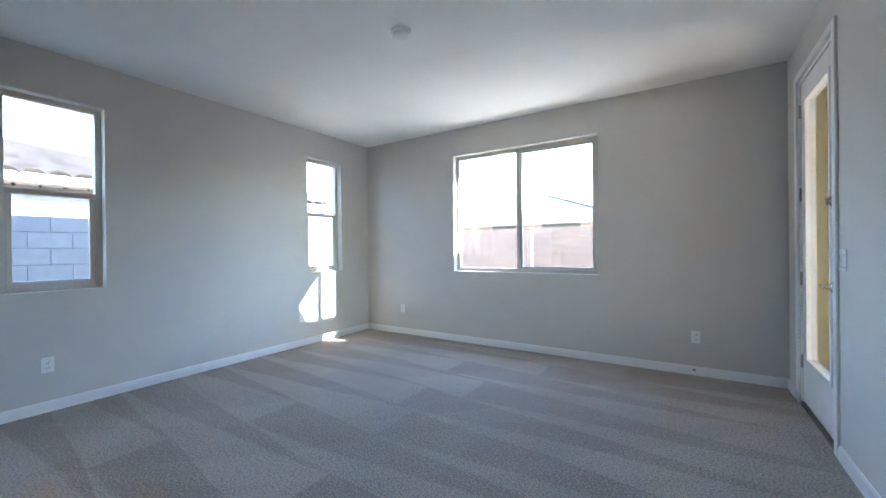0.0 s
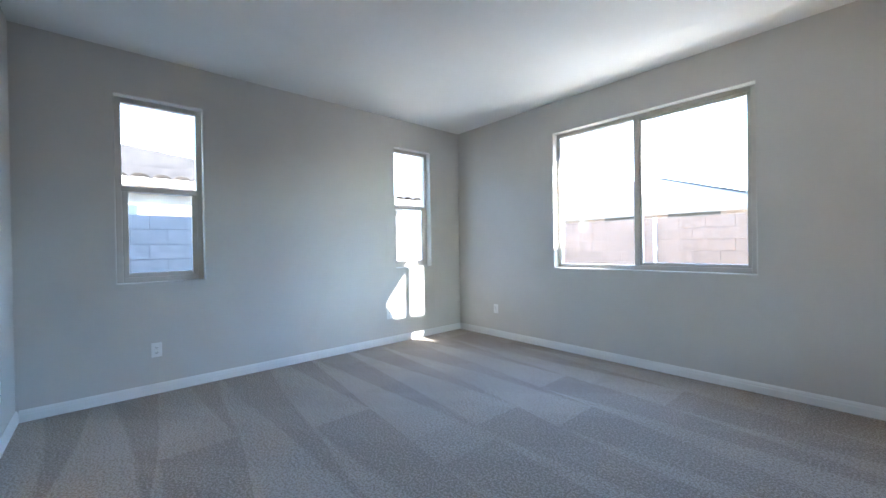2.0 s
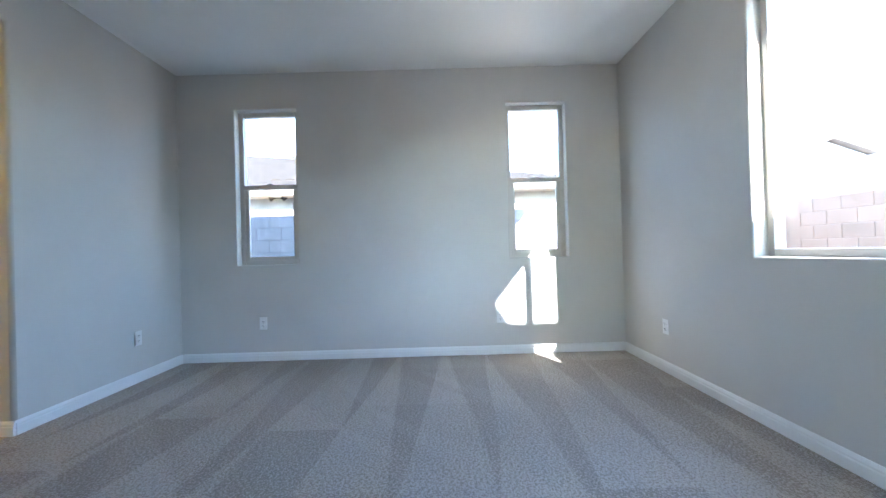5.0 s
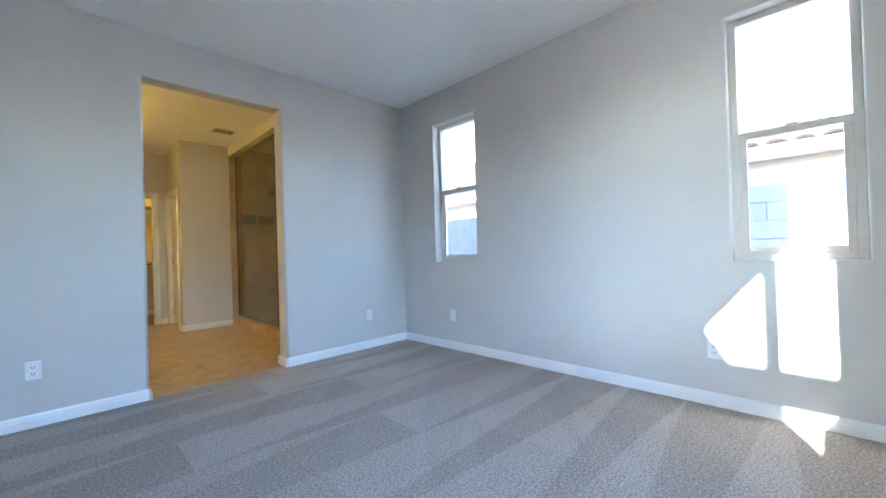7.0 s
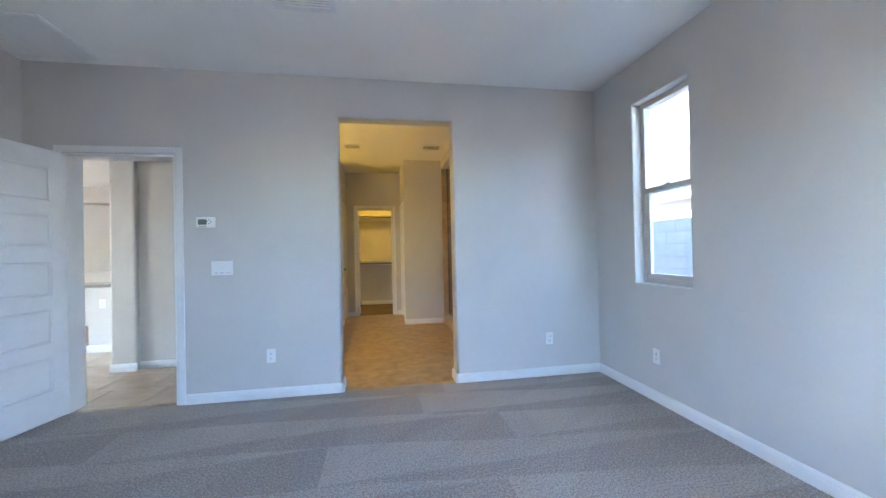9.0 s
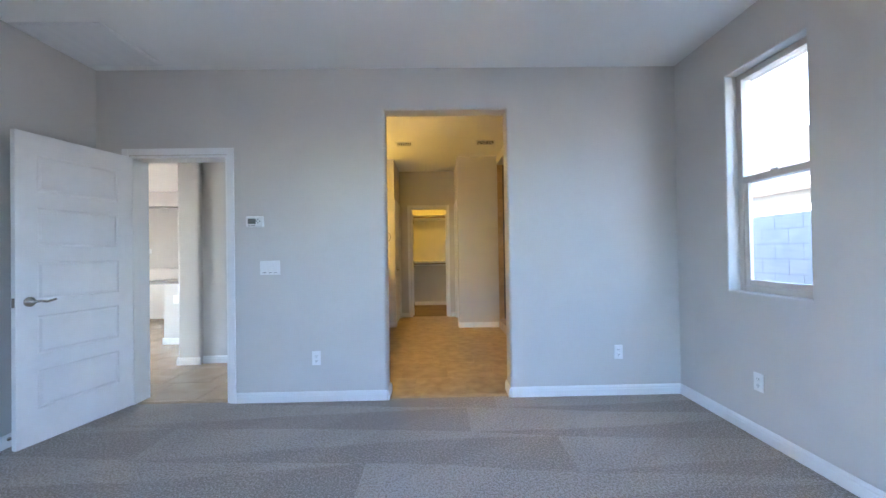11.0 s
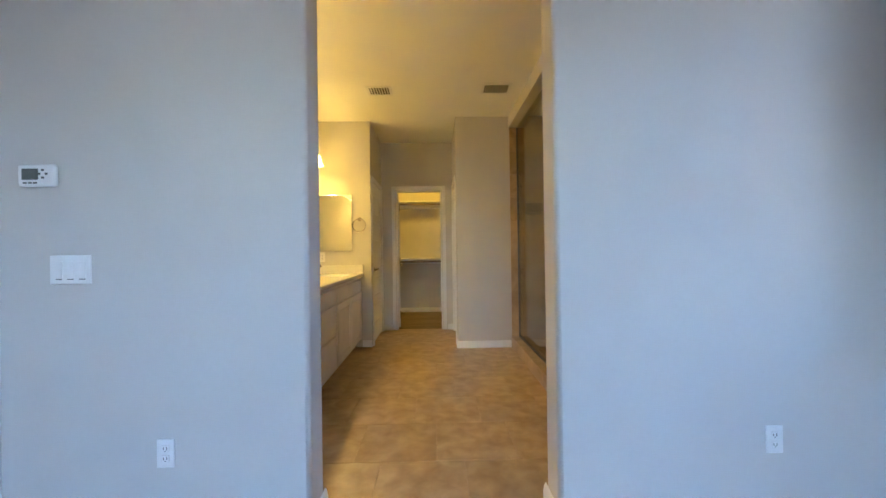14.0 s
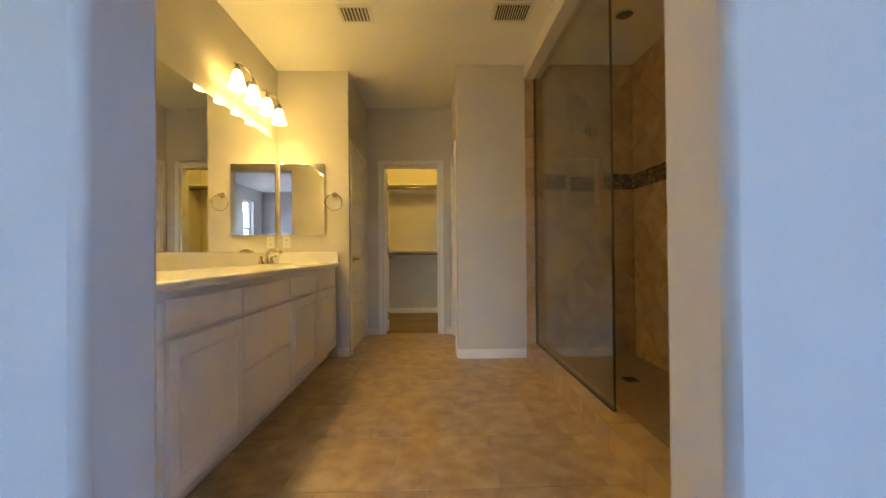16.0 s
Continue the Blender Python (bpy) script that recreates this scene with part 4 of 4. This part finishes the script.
# ---- great room things ----
t = thing("kitchen_peninsula", "painted kitchen peninsula under a dark granite top", "kitchen island")
part("body", boxes(((0.75, -2.75, 0), (1.92, -2.16, 0.83)), bevel=0.006), PAINT, t)
part("kick_board", boxes(((0.75, -2.16, 0), (1.935, -2.145, 0.09)), ((1.92, -2.75, 0), (1.935, -2.16, 0.09)), bevel=0.003), TRIM, t)
part("granite_top", boxes(((0.72, -2.80, 0.832), (2.26, -2.12, 0.868)), bevel=0.005), GRANITE, t, "dark speckled granite top")
copy_thing(first, pose(1.75, -2.16, 0.62, 0, 0, NORTH + 180))
structure("half_wall", boxes(((2.6, -4.55, 0), (8.99, -4.4, 0.98)), bevel=0.006), PAINT, "low painted half wall in the great room", "half wall")
structure("dropped_header", boxes(((1.0, -6.29, 2.40), (8.99, -5.9, H - 0.001))), PAINT, "painted dropped header before the dining room", "header")
for m in (pose(5.2, -6.3, 1.35, 0, 0, SOUTH),):
    switch(m, 2)
t = thing("window_4", "almond vinyl single-hung window in the great room", "window", kind="structure")
part("window_frame", boxes(((7.0, -6.42, 0.95), (7.05, -6.36, 2.3)), ((7.95, -6.42, 0.95), (8.0, -6.36, 2.3)), ((7.05, -6.419, 0.95), (7.95, -6.361, 1.0)), ((7.05, -6.419, 2.25), (7.95, -6.361, 2.3)), ((7.05, -6.418, 1.6), (7.95, -6.362, 1.65)), bevel=0.004), VINYL, t)
part("pane", boxes(((7.045, -6.392, 0.995), (7.955, -6.388, 2.255))), GLASS, t)

# ---- outside ----
def gable_house(name, label, x0, x1, y0, y1, z_eave, rise, along, wall_mat, over=0.45):
    """A stucco house with a pitched tiled roof; along: the axis of its ridge."""
    t = thing(name, label, "house")
    part("wall", boxes(((x0, y0, -0.15), (x1, y1, z_eave))), wall_mat, t)
    bm = bmesh.new()
    a0, a1, b0, b1 = (x0 - over, x1 + over, y0 - over, y1 + over) if along == "y" else (y0 - over, y1 + over, x0 - over, x1 + over)
    mid, th = (a0 + a1) / 2, 0.16
    prof = [(a0, z_eave - 0.05), (mid, z_eave + rise), (a1, z_eave - 0.05), (a1, z_eave - 0.05 + th), (mid, z_eave + rise + th), (a0, z_eave - 0.05 + th)]
    ends = [[bm.verts.new((a, b, z) if along == "y" else (b, a, z)) for a, z in prof] for b in (b0, b1)]
    for k in range(6):
        j = (k + 1) % 6
        bm.faces.new((ends[0][k], ends[0][j], ends[1][j], ends[1][k]))
    for e in ends:
        bm.faces.new((e[0], e[1], e[4], e[5]))
        bm.faces.new((e[1], e[2], e[3], e[4]))
    part("roof", bm, ROOF_TILE, t)
    bm = bmesh.new()
    for b in ((b0 + over, b1 - over)):
        tri = [(a0 + over, z_eave - 0.001), (a1 - over, z_eave - 0.001), (mid, z_eave + rise - 0.05)]
        bm.faces.new([bm.verts.new((a, b, z) if along == "y" else (b, a, z)) for a, z in tri])
    part("gable", bm, wall_mat, t)
    return t


def barrel_tile(length, width, mat=None):
    """One curved roof tile, its long way along x."""
    bm = bmesh.new()
    n, th = 6, 0.014
    mat = mat or DARK_ROOF_TILE
    for x in (0.0, length):
        for r in (width / 2, width / 2 - th):
            for k in range(n + 1):
                a = math.pi * k / n
                bm.verts.new((x, r * math.cos(a), (r * 0.62) * math.sin(a)))
    bm.verts.ensure_lookup_table()
    v, s = bm.verts, n + 1
    for k in range(n):
        for a, b in ((0, 2), (1, 3)):
            f = bm.faces.new((v[a * s + k], v[a * s + k + 1], v[b * s + k + 1], v[b * s + k]))
            f.smooth = True
        for a, b in ((0, 1), (2, 3)):
            bm.faces.new((v[a * s + k], v[a * s + k + 1], v[b * s + k + 1], v[b * s + k]))
    return mesh_of("roof_tile", bm, mat)


# neighbour to the west: low tiled roof close behind the block wall
west = thing("neighbour_house", "pale stucco house with a low curved-tile roof beyond the block wall", "house")
part("wall", boxes(((-14.5, -6.0, -0.15), (-9.0, 6.9, 2.42))), STUCCO, west)
SLOPE = math.atan2(0.86, 1.85)
part("fascia", boxes(((-8.56, -6.4, 2.32), (-8.50, 7.3, 2.47)), ((-9.0, -6.4, 2.32), (-8.56, 7.3, 2.34))), FASCIA, west)
bm = bmesh.new()
def ridge_drop(y):
    """The ridge falls towards the north."""
    return 0.06 - 0.115 * y


rows = [(-8.52, 2.46), (-10.3, 3.29), (-12.2, 2.41), (-12.2, 2.37), (-10.3, 3.21), (-8.52, 2.41)]
ends = [[bm.verts.new((x, y, z + (ridge_drop(y) if abs(x + 10.3) < 0.1 else 0.0))) for x, z in rows] for y in (-6.4, 7.3)]
for k in range(6):
    bm.faces.new((ends[0][k], ends[0][(k + 1) % 6], ends[1][(k + 1) % 6], ends[1][k]))
for e in ends:
    bm.faces.new((e[0], e[1], e[4], e[5]))
    bm.faces.new((e[1], e[2], e[3], e[4]))
deck = part("roof", bm, DARK_ROOF_TILE, west)
me = barrel_tile(0.46, 0.30)
for row in range(5):
    for k in range(28):
        d = row * 0.385
        x, z = -8.46 - d * math.cos(SLOPE), 2.45 + d * math.sin(SLOPE) + 0.012 + 0.012 * (row % 2)
        y = -1.2 + k * 0.305 + random.uniform(-0.008, 0.008)
        fall = ridge_drop(y) / 1.96
        piece("roof_tile", me, deck, pose(x, y, z + d * fall, 0, math.degrees(SLOPE + fall * 0.8) + random.uniform(-0.6, 0.6), 180))
cap = barrel_tile(0.44, 0.26)
for k in range(22):
    piece("ridge_tile", cap, deck, pose(-10.30, -1.4 + k * 0.40, 3.33 + ridge_drop(-1.4 + k * 0.40), 0, 3.5, 90))
part("window", boxes(((-9.02, 4.4, 1.25), (-8.985, 5.2, 1.85))), GREY_PLASTIC, west, "dark window under the eave")

# neighbour to the north: hip roof behind the rear wall
north = thing("rear_house", "pale stucco house with a tiled hip roof beyond the rear wall", "house")
part("wall", boxes(((-15.0, 11.0, -0.15), (-1.8, 17.7, 2.0))), STUCCO, north)
bm = bmesh.new()
c = [bm.verts.new(p) for p in ((-15.5, 10.45, 2.02), (-1.2, 10.45, 2.02), (-1.2, 18.2, 2.02), (-15.5, 18.2, 2.02))]
r = [bm.verts.new(p) for p in ((-11.5, 14.3, 3.32), (-4.7, 14.3, 3.32))]
for f in ((c[0], c[1], r[1], r[0]), (c[1], c[2], r[1]), (c[2], c[3], r[0], r[1]), (c[3], c[0], r[0]), (c[3], c[2], c[1], c[0])):
    bm.faces.new(f)
part("roof", bm, ROOF_TILE, north)
part("fascia", boxes(((-15.5, 10.40, 1.845), (-1.2, 10.45, 2.03)), ((-1.25, 10.45, 1.845), (-1.18, 18.2, 2.03))), FASCIA, north)
small_cap = barrel_tile(0.30, 0.10)
hip = Vector((-4.7, 14.3, 3.31)) - Vector((-1.2, 10.45, 2.02))
for k in range(16):
    p = Vector((-1.2, 10.45, 2.02)) + hip * (k / 16)
    piece("hip_tile", small_cap, north, Matrix.Translation(p) @ hip.to_track_quat("X", "Z").to_matrix().to_4x4())
for x, w in ((-8.6, 1.1), (-5.0, 0.8), (-3.4, 1.1)):
    part("window", boxes(((x, 10.985, 0.9), (x + w, 11.03, 1.985)), bevel=0.004), GREY_PLASTIC, north, "dark window under the eave")
gable_house("side_house", "pale stucco house with a tiled gable roof in the distance", 1.5, 13.0, 13.0, 22.0, 2.3, 1.5, "x", STUCCO)
gable_house("far_house", "grey-blue stucco house with a tiled gable roof in the distance", -31.0, -21.0, 18.0, 29.5, 4.4, 2.1, "x", STUCCO_GREY)
gable_house("far_house", "grey-blue stucco house with a low tiled gable in the distance", -20.5, -13.5, 17.5, 23.5, 2.75, 1.3, "x", STUCCO_GREY)

gable_house("side_house", "pale stucco house with a low tiled gable roof", 6.0, 26.0, -19.0, -11.0, 2.3, 1.5, "x", STUCCO)

# ---- pieces: floor tiles, shower tiles, fence blocks ----
def clip(poly, lo, hi):
    """A polygon cut to a rectangle."""
    for axis, bound, keep in ((0, lo[0], 1), (0, hi[0], -1), (1, lo[1], 1), (1, hi[1], -1)):
        out = []
        for p, q in zip(poly, poly[1:] + poly[:1]):
            a, b = (p[axis] - bound) * keep, (q[axis] - bound) * keep
            if a >= 0:
                out.append(p)
            if (a >= 0) != (b >= 0):
                s = a / (a - b)
                out.append((p[0] + (q[0] - p[0]) * s, p[1] + (q[1] - p[1]) * s))
        poly = out
        if len(poly) < 3:
            return []
    return poly


def prism(poly, put, depth, inset=0.0015):
    """A thin tile over a polygon with eased edges; put(u, v, d) gives the place."""
    cu, cv = sum(p[0] for p in poly) / len(poly), sum(p[1] for p in poly) / len(poly)
    bm = bmesh.new()
    rings = []
    for d, k in ((0.0, 0.0), (depth - 0.0015, 0.0), (depth, inset)):
        rings.append([bm.verts.new(put(u + (cu - u) * k * 4, v + (cv - v) * k * 4, d)) for u, v in poly])
    n = len(poly)
    for a, b in zip(rings, rings[1:]):
        for k in range(n):
            bm.faces.new((a[k], a[(k + 1) % n], b[(k + 1) % n], b[k]))
    bm.faces.new(rings[-1])
    return bm


def tiled_floor(owner, lo, hi, size, start, mat, z=0.0, joint=0.004, depth=0.008):
    """Floor tiles laid in rows that step by a third of a tile, cut at the edges."""
    j0, j1 = int((lo[1] - start[1]) // size) - 1, int((hi[1] - start[1]) // size) + 2
    i0, i1 = int((lo[0] - start[0]) // size) - 2, int((hi[0] - start[0]) // size) + 2
    for j in range(j0, j1):
        for i in range(i0, i1):
            x, y = start[0] + (i + (-j % 3) / 3) * size, start[1] + j * size
            g = joint / 2
            poly = clip([(x + g, y + g), (x + size - g, y + g), (x + size - g, y + size - g), (x + g, y + size - g)], lo, hi)
            if poly and (max(p[0] for p in poly) - min(p[0] for p in poly)) > 0.01 and (max(p[1] for p in poly) - min(p[1] for p in poly)) > 0.01:
                piece("tile", mesh_of("tile", prism(poly, lambda u, v, d: (u, v, z - depth + d), depth, 0.0008), mat), owner)


bath = structure("floor_bath", boxes(((-2.85, FAR - 0.06, -0.06), (BE, -0.02, -0.0025))), GROUT, "tan stone-look porcelain tile floor in the bathroom", "tile floor")
tiled_floor(bath, (-2.845, FAR - 0.06), (BE, -0.02), 0.457, (0.65, -0.537), TILE, joint=0.003)
hall = structure("floor_hall", boxes(((BE + 0.12, -6.3, -0.06), (9.0, -0.02, -0.0045))), HALL_GROUT, "beige porcelain tile floor in the hall and great room", "tile floor")
tiled_floor(hall, (BE + 0.12, -6.3), (9.0, -0.02), 0.457, (0.65, -0.537), HALL_TILE, joint=0.006)

# shower walls: diagonal tiles with a mosaic band and a niche
BAND = (1.56, 1.712)
NICHE = (-3.54, -3.25, 1.41, 1.87)


def diagonal_tiles(owner, lo, hi, size, put, regions=None):
    """Tiles set on their corners over lo..hi, or over the rectangles in regions alone."""
    r = size * math.sqrt(0.5)
    for i in range(int((hi[0] - lo[0]) / r) + 3):
        for j in range(int((hi[1] - lo[1]) / r) + 3):
            if (i + j) % 2:
                continue
            cu, cv, g = lo[0] + (i - 0.5) * r, lo[1] + (j - 0.5) * r, r - 0.0018
            for a, b in regions or ((lo, hi),):
                poly = clip([(cu - g, cv), (cu, cv - g), (cu + g, cv), (cu, cv + g)], a, b)
                if len(poly) > 2 and (max(p[0] for p in poly) - min(p[0] for p in poly)) > 0.02 and (max(p[1] for p in poly) - min(p[1] for p in poly)) > 0.02:
                    piece("tile", mesh_of("tile", prism(poly, put, 0.008), SHOWER_TILE), owner)


def mosaic(owner, u0, u1, put):
    s = 0.034
    for k in range(int((u1 - u0) / s)):
        for j in range(6):
            a, b = u0 + k * s + (0.012 if j % 2 else 0), BAND[0] + 0.004 + j * 0.0242
            poly = clip([(a, b), (a + s - 0.003, b), (a + s - 0.003, b + 0.0212), (a, b + 0.0212)], (u0, BAND[0]), (u1, BAND[1]))
            if poly:
                piece("mosaic_tile", mesh_of("mosaic_tile", prism(poly, put, 0.009), MOSAIC), owner)


end = structure("shower_wall_end", boxes(((W + 0.001, -2.939, 0.0), (NICHE[0], -2.934, H - 0.001)), ((NICHE[1], -2.939, 0.0), (-2.84, -2.934, H - 0.001)), ((NICHE[0], -2.939, 0.0), (NICHE[1], -2.934, NICHE[2])), ((NICHE[0], -2.939, NICHE[3]), (NICHE[1], -2.934, H - 0.001))), GROUT, "tan diagonal stone tile wall with a mosaic band", "tile wall")
def put_end(u, v, d):
    return (u, -2.934 + d, v)
for a, b in (((W + 0.014, 0.002), (-3.005, BAND[0])), ((W + 0.014, BAND[1]), (-3.005, H - 0.002))):
    n0, n1, z0, z1 = NICHE[0] - 0.02, NICHE[1] + 0.02, NICHE[2] - 0.02, NICHE[3] + 0.02
    middle = ((n0, a[1]), (n1, z0)) if a[1] < 1 else ((n0, z1), (n1, b[1]))
    diagonal_tiles(end, a, b, 0.33, put_end, ((a, (n0, b[1])), ((n1, a[1]), b), middle))
mosaic(end, W + 0.014, NICHE[0] - 0.02, put_end)
mosaic(end, NICHE[1] + 0.02, -3.005, put_end)
part("niche_back", boxes(((NICHE[0] - 0.005, -3.058, NICHE[2] - 0.005), (NICHE[1] + 0.005, -3.046, NICHE[3] + 0.005))), SHOWER_TILE, end)
for u0, u1, v0, v1 in ((NICHE[0] - 0.02, NICHE[0] + 0.006, NICHE[2] - 0.02, NICHE[3] + 0.02), (NICHE[1] - 0.006, NICHE[1] + 0.02, NICHE[2] - 0.02, NICHE[3] + 0.02), (NICHE[0] + 0.006, NICHE[1] - 0.006, NICHE[2] - 0.02, NICHE[2] + 0.006), (NICHE[0] + 0.006, NICHE[1] - 0.006, NICHE[3] - 0.006, NICHE[3] + 0.02)):
    part("niche_trim", boxes(((u0, -3.046, v0), (u1, -2.919, v1)), bevel=0.003), SHOWER_TILE, end, "stone edge of the shelf niche")
mosaic(end, NICHE[0] + 0.006, NICHE[1] - 0.006, lambda u, v, d: (u, -3.046 + d, v))
for k in range(9):
    z0 = 0.12 + k * 0.275
    part("edge_tile", boxes(((-3.002, -2.934, z0 + 0.002), (-2.838, -2.922, min(z0 + 0.273, 2.598))), bevel=0.002), SHOWER_TILE, end)
side_wall = structure("shower_wall_side", boxes(((W + 0.001, -2.93, 0.0), (W + 0.006, -0.142, H - 0.001))), GROUT, "tan diagonal stone tile wall with a mosaic band beside the glass", "tile wall")
def put_side(u, v, d):
    return (W + 0.006 + d, u, v)
for a, b in (((-2.92, 0.002), (-0.145, BAND[0])), ((-2.92, BAND[1]), (-0.145, H - 0.002))):
    diagonal_tiles(side_wall, a, b, 0.33, put_side)
mosaic(side_wall, -2.92, -1.0, put_side)
curb = bpy.data.objects["shower_curb"]
for k in range(9):
    a, b = -2.925 + k * 0.33, min(-2.925 + (k + 1) * 0.33 - 0.003, -0.145)
    part("curb_tile", boxes(((-2.845, a, 0.001), (-2.833, b, 0.117)), bevel=0.001), SHOWER_TILE, curb)
    part("curb_cap", boxes(((-2.985, a, 0.118), (-2.83, b, 0.131)), bevel=0.003), SHOWER_TILE, curb)


def block_fence(name, label, axis, at, u0, u1, top, courses, mat, mortar, lo, hi, shift):
    """A running-bond concrete block wall; the blocks within lo..hi are single pieces, those past it one joined part."""
    owner = structure(name, boxes(((at - 0.14, u0, -0.2), (at - 0.008, u1, top - 0.01)) if axis == "x" else ((u0, at + 0.008, -0.2), (u1, at + 0.14, top - 0.01))), mortar, label, "block wall")
    bm = bmesh.new()
    box(bm, (-0.075, -0.1965, 0.004), (0.0, 0.1965, 0.196), 0.003, 1)
    me = mesh_of("block", bm, mat)
    turn = pose(0, 0, 0) if axis == "x" else pose(0, 0, 0, 0, 0, -90)
    rest = bmesh.new()
    for c in range(courses):
        z = top - 0.2 * (c + 1)
        u = u0 + shift + (0.2 if c % 2 else 0.0)
        while u < u1:
            if lo < u < hi and z > 0:
                piece("block", me, owner, (Matrix.Translation((at, u, z)) if axis == "x" else Matrix.Translation((u, at, z))) @ turn)
            else:
                p, q = ((at - 0.075, u - 0.1965, z + 0.004), (at, u + 0.1965, z + 0.196)) if axis == "x" else ((u - 0.1965, at, z + 0.004), (u + 0.1965, at + 0.075, z + 0.196))
                g = [rest.verts.new((p[0] if a == 0 else q[0], p[1] if b == 0 else q[1], p[2] if d == 0 else q[2])) for a in (0, 1) for b in (0, 1) for d in (0, 1)]
                for f in ((0, 1, 3, 2), (4, 6, 7, 5), (0, 4, 5, 1), (2, 3, 7, 6), (0, 2, 6, 4), (1, 5, 7, 3)):
                    rest.faces.new([g[k] for k in f])
            u += 0.4
    tagged(part("far_blocks", rest, mat, owner), kind="stuff")
    return owner


block_fence("fence_west", "grey concrete block garden wall, shaded near the house", "x", -6.4, -5.0, 8.1, 1.65, 9, BLOCK, MORTAR, -1.2, 6.2, 0.11)
block_fence("fence_north", "pinkish concrete block garden wall behind the house", "y", 8.0, -6.5, 6.0, 1.62, 9, BLOCK_WARM, MORTAR_WARM, -6.0, 0.5, 0.05)

steps = structure("stepped_wall", boxes(((-6.72, 0.20, -0.2), (-6.60, 0.81, 1.59))), MORTAR_WARM, "pale stepped block wall end behind the garden wall", "block wall")
for y0, y1, z0, z1 in ((0.22, 0.505, 1.6, 1.795), (0.515, 0.805, 1.6, 1.795), (0.22, 0.505, 1.805, 1.865), (0.515, 0.665, 1.805, 1.865)):
    part("block", boxes(((-6.735, y0, z0), (-6.59, y1, z1)), bevel=0.003, seg=1), STUCCO, steps)

t = thing("fence_post", "white painted metal post on the rear block wall", "post", at=pose(-2.62, 7.94, -0.15))
part("pole", lathe(bmesh.new(), [(0.028, 0.0), (0.028, 1.74), (0.02, 1.75)], n=14), WHITE_PLASTIC, t)
part("cap", lathe(bmesh.new(), [(0.034, 1.74), (0.034, 1.765), (0.02, 1.778)], n=14), WHITE_PLASTIC, t)
part("bracket", boxes(((-0.03, 0.0, 1.2), (0.03, 0.06, 1.24)), bevel=0.003), WHITE_PLASTIC, t)
